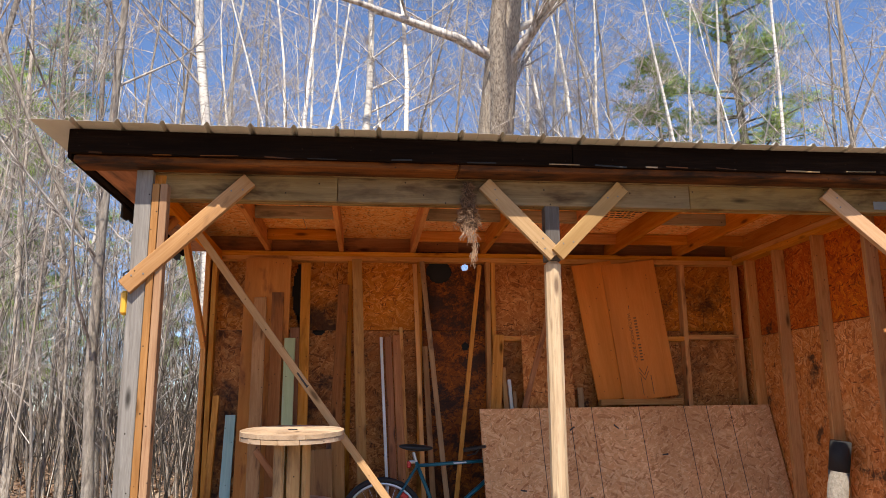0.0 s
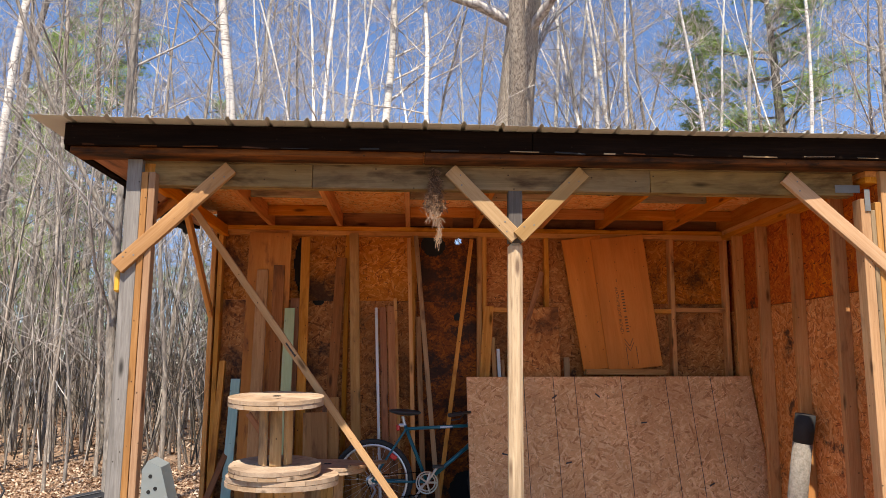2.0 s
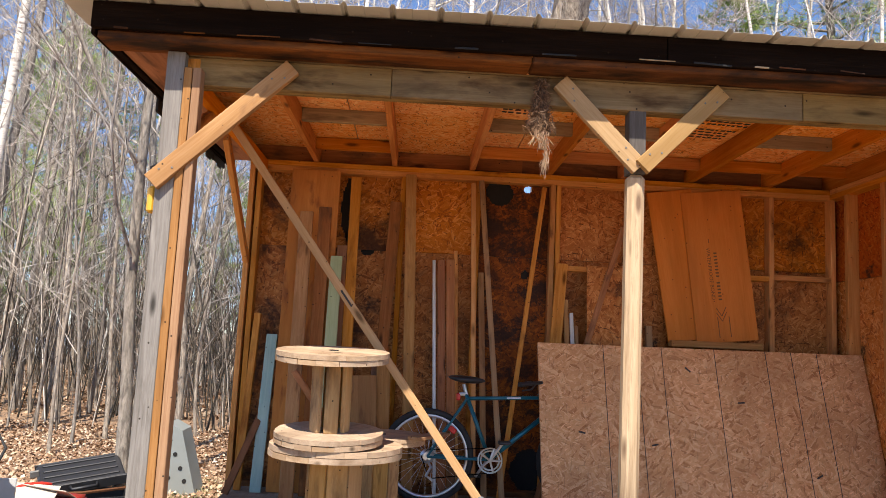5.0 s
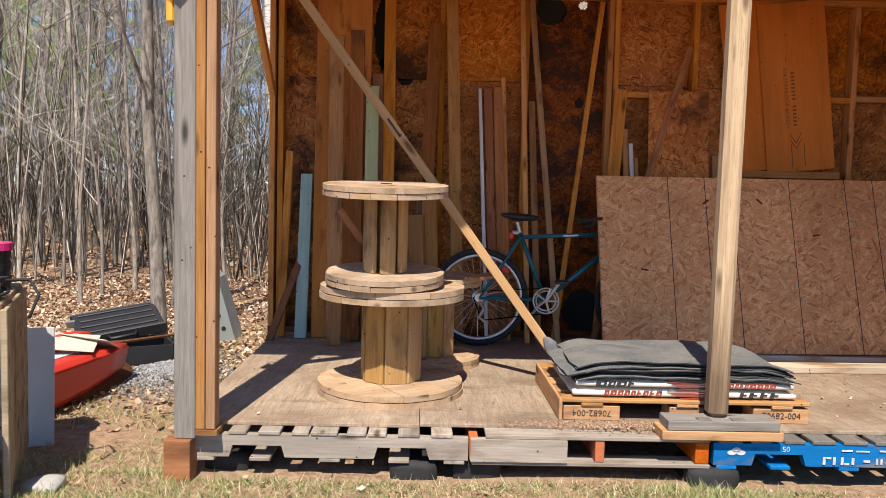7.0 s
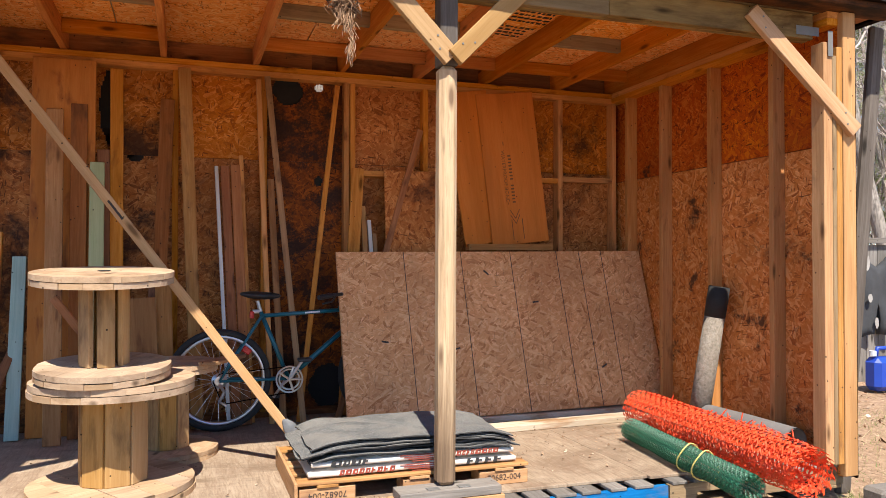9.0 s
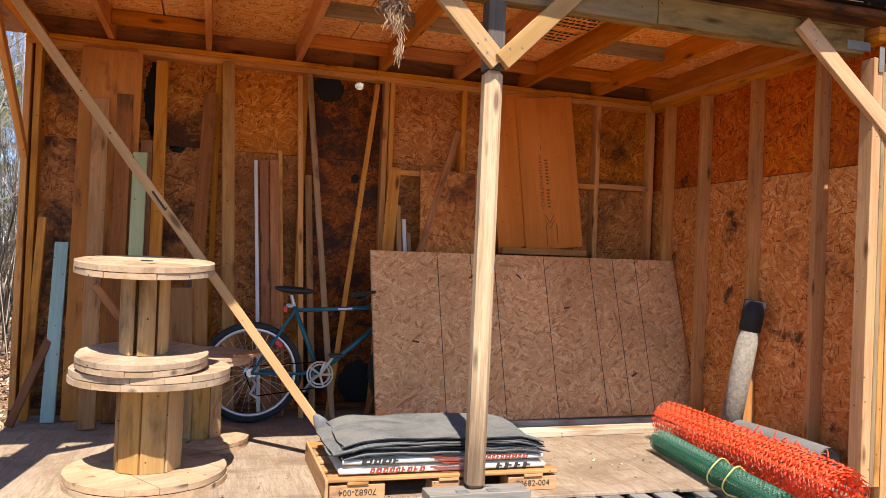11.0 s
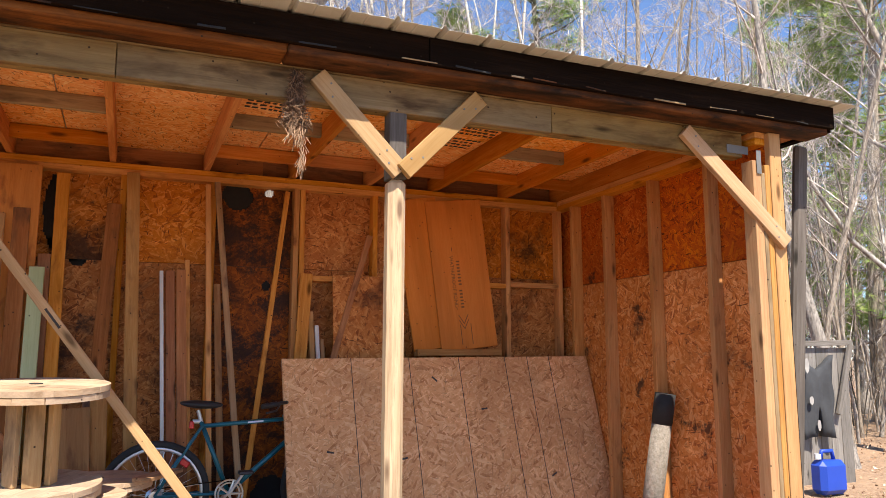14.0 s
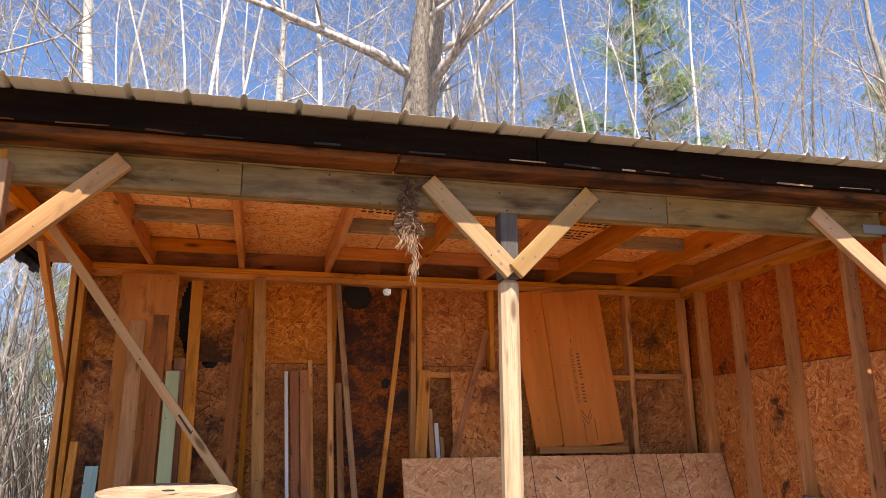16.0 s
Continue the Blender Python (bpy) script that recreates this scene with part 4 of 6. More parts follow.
lean(0.62, 0.545, 1.99, 0.065, OLDPLANK, "brown board leaning on the wall", 6.0, 6.22)
lean(0.66, 0.585, 2.06, 0.03, STUD, "thin stick leaning on the wall", 6.06, 6.23)
lean(0.78, 0.70, 2.60, 0.035, STUD, "thin pine pole leaning on the wall", 5.98, 6.2, 0.03)
lean(0.985, 0.762, 2.625, 0.04, PINE, "long pine pole leaning on the wall", 5.92, 6.2, 0.03)
lean(0.86, 0.79, 1.9, 0.045, SHEDPLANK, "grey stick leaning on the wall", 6.0, 6.23, 0.02)
lean(0.96, 1.265, 2.6, 0.035, STUD, "long thin pole leaning across the wall", 5.98, 6.21, 0.025)
lean(1.24, 1.9, 2.31, 0.045, OLDPLANK, "slanting stick leaning across the studs", 6.02, 6.2, 0.02)
lean(1.30, 1.42, 2.0, 0.09, STUD, "pine board beside a stud", 6.1, 6.205, 0.02)
lean(1.50, 1.455, 1.72, 0.035, PINE, "short pine stick leaning on the wall", 6.0, 6.2, 0.02)
lean(1.56, 1.50, 1.62, 0.03, WHITEBOARD, "short white stick leaning on the wall", 6.0, 6.2, 0.02)
lean(1.60, 1.54, 1.52, 0.03, SHEDPLANK, "short grey stick leaning on the wall", 6.0, 6.2, 0.02)
lean(2.10, 2.11, 1.55, 0.05, PINE, "short pine board leaning on the wall", 6.0, 6.2, 0.02)
tagged(board("strand_board_offcut", (1.83, 6.0, DECK + 0.004), (1.825, 6.185, 1.995), 0.43, 0.012, OSB_CLEAN), "small strand board panel leaning on the wall", "panel")

ply = tagged(board("plywood_sheet", (2.72, 6.165, 1.455), (2.585, 6.2, 2.64), 0.485, 0.016, PLY), "smooth yellow plywood sheet with stencilled print", "plywood sheet", "plywood sheets on the ledge")
pm = frame_of((2.72, 6.165, 1.455), (2.585, 6.2, 2.64), (0, -1, 0))
lettering("WATERPROOF BOND", 0.042, pm @ Matrix.Translation((-0.06, 0.075, 0.0086)) @ Matrix.Rotation(math.pi, 4, "Z"), PLYINK, ply, "stencil")
for k in range(15):
    if k != 8:
        part("stencil_bar", box_bm(0.012, 0.026, 0.001, 0), PLYINK, ply, "", pm @ Matrix.Translation((0.10 - 0.026 * k, 0.022, 0.0086)))
for dx, dy, ln, turn in ((-0.36, 0.045, 0.08, 30), (-0.36, 0.005, 0.08, -30), (-0.40, 0.045, 0.08, 30), (-0.40, 0.005, 0.08, -30), (-0.48, 0.06, 0.16, 0), (-0.48, -0.03, 0.16, 0), (0.2, 0.06, 0.03, 0)):
    part("stencil_bar", box_bm(ln, 0.006, 0.001, 0), PLYINK, ply, "", pm @ Matrix.Translation((dx, dy, 0.0086)) @ Matrix.Rotation(radians(turn), 4, "Z"))
tagged(board("plywood_sheet", (2.44, 6.19, 1.455), (2.26, 6.212, 2.63), 0.36, 0.012, PLY), "second yellow plywood sheet behind the first", "plywood sheet", "plywood sheets on the ledge")

# ---- large sheets on their long edge ----
def big_sheet(dy, label):
    a, b = Vector((1.222, 5.575 + dy, 0.258)), Vector((1.196, 5.93 + dy, 1.388))
    up = (b - a).normalized()
    n = Vector((1, 0, 0)).cross(up)
    if n.y > 0:
        n = -n
    m = Matrix((Vector((1, 0, 0)), up, -n if Vector((1, 0, 0)).cross(up).dot(n) < 0 else n)).transposed().to_4x4()
    m.translation = (a + b) / 2 + Vector((1.22, 0, 0))
    return part("strand_board_sheet", box_bm(2.44, (b - a).length, 0.012, 0.002), OSB_SHEET, None, "", m), m


sheet, sm = big_sheet(0, "")
tagged(sheet, "large strand board sheet with dark ruled lines, leaning lengthwise", "board sheet")
side = 1 if (sm.to_3x3() @ Vector((0, 0, 1))).y < 0 else -1
for u in (0.197, 0.30, 0.375, 0.537, 0.695, 0.775, 0.855):
    part("ruled_line", box_bm(0.005, 1.185, 0.001, 0), INK, sheet, "", sm @ Matrix.Translation(((u - 0.5) * 2.44, 0, side * 0.0066)))
for u, v, a in ((0.30, 0.42, 0.6), (0.45, 0.43, 2.4), (0.33, -0.12, 0.2), (0.12, -0.05, -0.2), (0.6, 0.2, 0.1), (0.8, -0.3, 0.5)):
    part("dark_fleck", box_bm(0.05, 0.012, 0.001, 0), INK, sheet, "", sm @ Matrix.Translation(((u - 0.5) * 2.44, v, side * 0.0066)) @ Matrix.Rotation(a, 4, "Z"))
s2, m2 = big_sheet(0.022, "")
tagged(s2, "second strand board sheet behind the ruled one", "board sheet")
tagged(board("bearer", (1.2, 5.61, DECK + 0.021), (3.64, 5.61, DECK + 0.021), 0.13, 0.042, WHITEWORN, up=(0, 0, 1)), "low board under the leaning sheets", "board")
tagged(board("floor_plank", (1.75, 5.28, DECK + 0.021), (3.28, 5.345, DECK + 0.021), 0.13, 0.04, WHITEWORN, up=(0, 0, 1)), "worn whitish plank lying on the floor", "board")

# ---- long pole propped across ----
pole = tagged(board("prop_pole", (0.80, 4.90, 0.335), (-0.93, 5.05, 2.665), 0.05, 0.035, POLE, up=(0, -1, 0)), "long slanting lumber prop with print on it", "prop pole")
pmx = frame_of((0.80, 4.90, 0.335), (-0.93, 5.05, 2.665), (0, -1, 0))
part("stencil_bar", box_bm(0.12, 0.012, 0.001, 0), INK, pole, "", pmx @ Matrix.Translation((0.1, 0, 0.0182)))
rag = bmesh.new()
bmesh.ops.create_icosphere(rag, subdivisions=3, radius=1)
for v in rag.verts:
    v.co = Vector((v.co.x * 0.034, v.co.y * 0.034, v.co.z * 0.085))
    v.co += noise.noise_vector(v.co * 22) * 0.018
tagged(part("rag", rag, GREYRAG, None, "", pose(0.775, 4.885, 0.39, 0, -35, 0), True), "grey rag wrapped round the foot of the prop", "rag")


# ---- bicycle ----
TEALPAINT = plain("teal_bike_paint", (0.006, 0.10, 0.13), 0.3, 0.1, 0.15, 8, 0)
TYRE = plain("tyre_rubber", (0.02, 0.019, 0.018), 0.8, 0, 0.3, 40, 0.2)
ALLOY = plain("brushed_alloy", (0.62, 0.62, 0.62), 0.32, 0.9, 0.12, 40, 0.05)
BLACKPLASTIC = plain("black_plastic", (0.018, 0.018, 0.02), 0.5, 0, 0.25, 30, 0.1)
REDLENS = plain("red_reflector", (0.50, 0.02, 0.02), 0.25, 0, 0.2, 40, 0.1)

BY = 5.865


def circle(c, r, n=40, axis="y"):
    return [Vector((c[0] + r * math.cos(2 * math.pi * i / n), c[1], c[2] + r * math.sin(2 * math.pi * i / n))) for i in range(n)]


bike = tagged(empty("bicycle", pose(0.9, BY, DECK)), "teal mountain bicycle parked against the back wall", "bicycle")


def wheel(cx, cz):
    w = part("wheel", tube_bm(circle((cx, BY, cz), 0.283), 0.013, 6, closed=True), ALLOY, bike, m=Matrix(), smooth=True)
    part("tyre", tube_bm(circle((cx, BY, cz), 0.310), 0.022, 10, closed=True), TYRE, w, m=Matrix(), smooth=True)
    bm = bmesh.new()
    for i in range(32):
        a = 2 * math.pi * i / 32
        b = a + (0.5 if i % 2 else -0.5)
        s = 0.025 if i % 4 < 2 else -0.025
        tube_bm([(cx + 0.02 * math.cos(b), BY + s, cz + 0.02 * math.sin(b)), (cx + 0.28 * math.cos(a), BY, cz + 0.28 * math.sin(a))], 0.0012, 4, bm)
    part("spokes", bm, ALLOY, w, m=Matrix())
    part("hub", tube_bm([(cx, BY - 0.05, cz), (cx, BY + 0.05, cz)], 0.018, 12), ALLOY, w, m=Matrix())
    return w


HUBZ = DECK + 0.334
wheel(0.43, HUBZ)
wheel(1.54, HUBZ)
REAR, BB, SEATJ, HEADT, HEADB, FRONT = Vector((0.43, BY, HUBZ)), Vector((0.875, BY, 0.535)), Vector((0.70, BY, 0.955)), Vector((1.235, BY, 0.985)), Vector((1.275, BY, 0.87)), Vector((1.54, BY, HUBZ))
for a, b, r, nm in ((SEATJ, HEADT, 0.014, "top_tube"), (HEADB, BB, 0.017, "down_tube"), (SEATJ + Vector((-0.01, 0, 0.03)), BB, 0.015, "seat_tube"), (HEADT + Vector((-0.012, 0, 0.03)), HEADB + Vector((0.012, 0, -0.03)), 0.019, "head_tube")):
    part(nm, tube_bm([a, b], r, 12), TEALPAINT, bike, m=Matrix(), smooth=True)
for s in (-1, 1):
    o = Vector((0, 0.06 * s, 0))
    part("chain_stay", tube_bm([BB + o * 0.4, REAR + o], 0.009, 8), TEALPAINT, bike, m=Matrix())
    part("seat_stay", tube_bm([SEATJ + o * 0.3, REAR + o], 0.008, 8), TEALPAINT, bike, m=Matrix())
    part("fork_blade", tube_bm([HEADB + o * 0.8, FRONT + o * 0.9], 0.011, 8), TEALPAINT, bike, m=Matrix())
    crank_end = BB + Vector((0.09 * s, -0.07 * s, 0.135 * s))
    cr = part("crank_arm", tube_bm([BB + Vector((0, -0.055 * s, 0)), crank_end], 0.010, 8), ALLOY, bike, m=Matrix())
    part("pedal", box_bm(0.09, 0.07, 0.022, 0.005), BLACKPLASTIC, cr, m=Matrix.Translation(crank_end + Vector((0, -0.05 * s, 0))))
for r, dy in ((0.085, -0.052), (0.066, -0.045)):
    ring = part("chainring", tube_bm(circle((BB.x, BB.y + dy, BB.z), r, 36), 0.006, 6, closed=True), ALLOY, bike, m=Matrix())
    bm = bmesh.new()
    for i in range(5):
        a = 2 * math.pi * i / 5
        tube_bm([(BB.x, BB.y + dy, BB.z), (BB.x + r * math.cos(a), BB.y + dy, BB.z + r * math.sin(a))], 0.008, 6, bm)
    part("spider", bm, ALLOY, ring, m=Matrix())
part("cassette", tube_bm([REAR + Vector((0, -0.05, 0)), REAR + Vector((0, -0.03, 0))], [0.03, 0.05], 20), ALLOY, bike, m=Matrix())
part("derailleur", tube_bm([REAR + Vector((0, -0.055, -0.02)), REAR + Vector((0.03, -0.055, -0.07)), REAR + Vector((0.0, -0.055, -0.13)), REAR + Vector((0.045, -0.055, -0.16))], 0.011, 6), ALLOY, bike, m=Matrix())
chain = part("chain", tube_bm([BB + Vector((0, -0.05, 0.085)), REAR + Vector((0, -0.045, 0.045)), REAR + Vector((-0.04, -0.045, 0)), REAR + Vector((0.02, -0.05, -0.15)), BB + Vector((0, -0.05, -0.085))], 0.004, 4), DARKWOOD, bike, m=Matrix())
part("seat_post", tube_bm([SEATJ, SEATJ + Vector((-0.03, 0, 0.10))], 0.013, 10), ALLOY, bike, m=Matrix())
sad = bmesh.new()
bmesh.ops.create_icosphere(sad, subdivisions=3, radius=1)
for v in sad.verts:
    u = (v.co.x + 1) / 2
    v.co = Vector((v.co.x * 0.135, v.co.y * (0.075 * (1 - u) ** 0.8 + 0.022), v.co.z * 0.026 + 0.018 * (1 - u) ** 2))
part("saddle", sad, BLACKPLASTIC, bike, "black saddle", pose(0.69, BY, 1.085), True)
part("stem", tube_bm([HEADT, HEADT + Vector((-0.01, 0, 0.075)), HEADT + Vector((0.03, 0, 0.10))], 0.014, 8), BLACKPLASTIC, bike, m=Matrix())
hb = HEADT + Vector((0.03, 0, 0.105))
bars = part("handlebar", tube_bm([hb + Vector((-0.14, -0.14, 0.0)), hb + Vector((-0.05, -0.06, 0.004)), hb + Vector((0.02, 0.06, 0)), hb + Vector((0.08, 0.17, 0))], 0.012, 8), BLACKPLASTIC, bike, m=Matrix())
part("grip", tube_bm([hb + Vector((-0.22, -0.18, -0.012)), hb + Vector((-0.12, -0.125, 0))], 0.017, 10), BLACKPLASTIC, bars, m=Matrix())
part("brake_lever", tube_bm([hb + Vector((-0.10, -0.12, -0.01)), hb + Vector((-0.13, -0.17, -0.04)), hb + Vector((-0.2, -0.21, -0.05))], 0.006, 6), BLACKPLASTIC, bars, m=Matrix())
part("reflector", box_bm(0.06, 0.03, 0.04, 0.006), REDLENS, bike, m=pose(0.60, BY - 0.03, 0.735, 0, 35, 0))
part("seat_reflector", box_bm(0.03, 0.03, 0.05, 0.006), REDLENS, bike, m=pose(0.635, BY, 0.965))
part("reflector_bracket", tube_bm([(0.64, BY, 0.985), (0.70, BY, 0.985)], 0.014, 8), ALLOY, bike, m=Matrix())
for a, b, u in ((SEATJ, HEADT, 0.62), (HEADB, BB, 0.35), (BB, SEATJ, 0.6)):
    p = a.lerp(b, u)
    d = (b - a).normalized()
    part("decal", box_bm(0.10, 0.001, 0.012, 0), WHITEPAINT, bike, m=frame_of(p - d * 0.05, p + d * 0.05, (0, 0, 1) if abs(d.z) < 0.7 else (1, 0, 0)) @ Matrix.Translation((0, -0.0165 if d.x * 1 > 0 or True else 0.0165, 0)))


# ---- shingle bundles on a small pallet ----
sp = tagged(empty("small_pallet", pose(1.28, 4.5, DECK)), "low block pallet of pale wood with stencilled blocks", "pallet")
for i, x in enumerate((0.84, 1.28, 1.72)):
    for y in (4.27, 4.85):
        bl = slab("block", (x - (0.13 if i != 1 else 0.08), y - 0.06, DECK + 0.001), (x + (0.13 if i != 1 else 0.08), y + 0.06, DECK + 0.070), PINE, sp)
    board("bearer", (x, 4.2, DECK + 0.078), (x, 4.93, DECK + 0.078), 0.1, 0.016, PINE, sp, up=(0, 0, 1))
for i in range(5):
    board("deck_board", (0.70, 4.25 + 0.155 * i, DECK + 0.094), (1.85, 4.25 + 0.155 * i, DECK + 0.094), 0.1, 0.016, PINE, sp, up=(0, 0, 1))
board("side_board", (0.695, 4.2, DECK + 0.052), (0.695, 4.94, DECK + 0.052), 0.10, 0.016, PINE, sp, up=(1, 0, 0))
lettering("70682-004", 0.042, facing_front(1.72, 4.2075, DECK + 0.037), INK, sp, "stencil")
lettering("70682-004", 0.042, facing_front(0.84, 4.2075, DECK + 0.037, math.pi), INK, sp, "stencil")

BAG = plain("white_plastic_wrap", (0.66, 0.60, 0.51), 0.5, 0, 0.22, 9, 0.4)
PRINTRED = plain("red_print", (0.30, 0.055, 0.03), 0.5, 0, 0.2, 40, 0)
PRINTBLACK = plain("black_print", (0.03, 0.03, 0.03), 0.5, 0, 0.2, 40, 0)
SHINGLE = Mat("grey_shingle", 0.95)
sg = SHINGLE.noise(SHINGLE.vec((1, 1, 1)), 160, 3, 0.7)
sd = SHINGLE.noise(SHINGLE.vec((1, 1, 1)), 4.5, 7, 0.7, 0.6)
s_col = SHINGLE.ramp(sg, [(0.3, (0.035, 0.037, 0.037)), (0.55, (0.13, 0.132, 0.125)), (0.75, (0.30, 0.30, 0.28))])
s_col = SHINGLE.mix(SHINGLE.ramp(sd, [(0.42, (0, 0, 0)), (0.68, (0.6, 0.6, 0.6))]), s_col, (0.23, 0.215, 0.185))
s_col = SHINGLE.mix(SHINGLE.ramp(sd, [(0.28, (0.6, 0.6, 0.6)), (0.42, (0, 0, 0))]), s_col, (0.05, 0.05, 0.05))
SHINGLE.colour(s_col)
SHINGLE.bump(sg, 0.5, 0.002)


SHINGLEEDGE = plain("shingle_edge", (0.035, 0.034, 0.033), 0.95, 0, 0.7, 40, 0.3)


def soft_slab(sx, sy, sz, droop, seed, puff=0.0, edge=0, wave=0.006):
    bm = bmesh.new()
    bmesh.ops.create_grid(bm, x_segments=36, y_segments=14, size=0.5)
    bmesh.ops.scale(bm, vec=(sx, sy, 1), verts=bm.verts)
    top = bm.verts[:]
    out = bmesh.ops.extrude_face_region(bm, geom=bm.faces[:])
    low = [v for v in out["geom"] if isinstance(v, bmesh.types.BMVert)]
    bmesh.ops.translate(bm, vec=(0, 0, -sz), verts=low)
    for v in bm.verts:
        u, w = v.co.x / sx * 2, v.co.y / sy * 2
        k = 0.010 * noise.noise(Vector((v.co.x * 3, v.co.y * 4, seed))) + wave * noise.noise(Vector((v.co.x * 9, v.co.y * 9, seed)))
        v.co.y += wave * 1.6 * noise.noise(Vector((v.co.x * 6, 4, seed * 3)))
        v.co.x += wave * 1.6 * noise.noise(Vector((4, v.co.y * 8, seed * 3)))
        v.co.z += k - droop * max(abs(u) - 0.72, 0) ** 1.5 * 6 - droop * 0.35 * max(-w - 0.5, 0) ** 2
        if puff:
            e = max(abs(u) ** 8, abs(w) ** 8)
            v.co.z -= (v.co.z + sz / 2) * e * puff
    bmesh.ops.recalc_face_normals(bm, faces=bm.faces)
    bm.normal_update()
    for f in bm.faces:
        f.material_index = 0 if f.normal.z > 0.4 else edge
    return bm


for k in range(2):
    z = DECK + 0.103 + 0.044 * (k + 1)
    bag = tagged(part("shingle_bag", soft_slab(1.04 - 0.03 * k, 0.54, 0.046, 0.0, k, 0.6, 0, 0.003), BAG, None, "", pose(1.275, 4.5, z - 0.002), True), "white printed plastic pack of shingles on the pallet", "shingle pack", "shingle packs")
    fx = 4.5 - 0.272
    for x0, x1, h, mt, dz in (((0.86, 1.05, 0.026, PRINTBLACK, -0.02), (1.42, 1.70, 0.024, PRINTRED, -0.02)) if k else ((0.90, 1.17, 0.024, PRINTRED, -0.02), (1.53, 1.72, 0.026, PRINTBLACK, -0.02))):
        x = x0
        while x < x1 - 0.012:
            w = rs.uniform(0.016, 0.03) * (1.7 if mt is PRINTBLACK else 1)
            for dx, ww, z0, z1 in ((0, 0.4, -0.5, 0.5), (0.4, 0.55, 0.28, 0.5), (0.4, 0.5, -0.5, -0.26), (0.72, 0.24, -0.3, 0.36)) if rs.random() < 0.75 else ((0, 0.4, -0.5, 0.5), (0.4, 0.4, -0.1, 0.16)):
                bar = box_bm(ww * w, 0.003, (z1 - z0) * h, 0)
                for v in bar.verts:
                    v.co.x += 0.25 * (v.co.z + (z0 + z1) / 2 * h)
                part("print_bar", bar, mt, bag, m=pose(x + (dx + ww / 2) * w, fx - 0.0015, z + dz + (z0 + z1) / 2 * h))
            x += w + 0.006
    for i in range(4):
        board("print_stripe", (1.19 + 0.02 * i, fx - 0.0015, z - 0.01 - 0.01 * i), (1.40 - 0.01 * i, fx - 0.0015, z - 0.01 - 0.01 * i), 0.004, 0.003, PRINTRED, bag, up=(0, -1, 0), bevel=0)
z = DECK + 0.103 + 0.089
stack = tagged(empty("shingle_stack", pose(1.27, 4.5, z)), "stack of loose grey asphalt shingle sheets, edges drooping", "shingles")
for i in range(9):
    t = rs.uniform(0.005, 0.008)
    z += t + rs.uniform(0.001, 0.004)
    part("shingle", soft_slab(1.02 + rs.uniform(-0.05, 0.05), 0.53 + rs.uniform(-0.03, 0.03), t, 0.022 + 0.002 * i, 10 + i * 0.4, 0.0, 1, 0.009), [SHINGLE.m, SHINGLEEDGE], stack, m=pose(1.27 + rs.uniform(-0.03, 0.03), 4.5 + rs.uniform(-0.016, 0.016), z, 0, 0, rs.uniform(-1.6, 1.6)))


# ---- fencing rolls, pipe and tube at the right ----
ORANGENET = plain("orange_plastic_net", (0.80, 0.085, 0.025), 0.45, 0, 0.12, 20, 0)
GREENNET = plain("green_plastic_net", (0.012, 0.11, 0.055), 0.5, 0, 0.2, 20, 0)


def net_roll(name, a, b, r, mat, label, around, along, strip, layers, wav, seed):
    """A roll of plastic mesh: several turns of open lattice."""
    m = frame_of(a, b, (0, 0, 1))
    L = (Vector(b) - Vector(a)).length
    ob = tagged(empty(name, m), label, "netting roll")
    for k in range(layers):
        rr = r * (1 - 0.13 * k)
        V, F = [], []

        def P(u, v, lift=0.0):
            ph = 2 * math.pi * v / around + k * 0.4
            x = (u / along - 0.5) * L
            q = rr + lift + wav * noise.noise(Vector((x * 5, math.cos(ph) * 1.5, math.sin(ph) * 1.5 + seed + k)))
            return Vector((x, q * math.cos(ph), q * math.sin(ph) * 0.96))

        for i in range(along):
            for j in range(around):
                s = 0.5 * (i % 2)
                for quad in (((i, j + s - strip), (i + 1, j + 0.5 * ((i + 1) % 2) - strip + (0.0)), (i + 1, j + 0.5 * ((i + 1) % 2) + strip), (i, j + s + strip)), ((i - strip * 0.9, j + s - 0.5), (i + strip * 0.9, j + s - 0.5), (i + strip * 0.9, j + s + 0.5), (i - strip * 0.9, j + s + 0.5))):
                    c = len(V)
                    V += [P(u, v, 0.002 * ((n % 2) * 2 - 1)) for n, (u, v) in enumerate(quad)]
                    F.append((c, c + 1, c + 2, c + 3))
        part("mesh_layer", list_mesh(V, F, mat, False), None, ob)
    return ob


orange = net_roll("orange_net_roll", (3.06, 5.06, 0.345), (2.99, 3.52, 0.335), 0.125, ORANGENET, "roll of orange plastic safety netting on the floor", 17, 52, 0.135, 3, 0.02, 1)
green = net_roll("green_net_roll", (2.83, 4.79, 0.283), (2.66, 3.55, 0.283), 0.068, GREENNET, "roll of green plastic garden netting on the floor", 16, 70, 0.10, 3, 0.006, 7)
fray = random.Random(31)
for k in range(46):
    y = fray.uniform(3.75, 5.06)
    a = fray.gauss(0.9, 0.55)
    c = Vector((3.025 + 0.122 * math.cos(a), y, 0.34 + 0.122 * math.sin(a)))
    d = Vector((math.cos(a) * fray.uniform(0.2, 1), fray.uniform(-0.7, 0.7), math.sin(a) * fray.uniform(0.2, 1))).normalized() * fray.uniform(0.02, 0.06)
    part("loose_strand", tube_bm([c, c + d * 0.5, c + d + Vector((0, 0, -0.008))], [0.004, 0.0035, 0.002], 4), ORANGENET, orange, m=Matrix())
CORD = plain("yellow_cord", (0.62, 0.52, 0.16), 0.7, 0, 0.15, 30, 0)
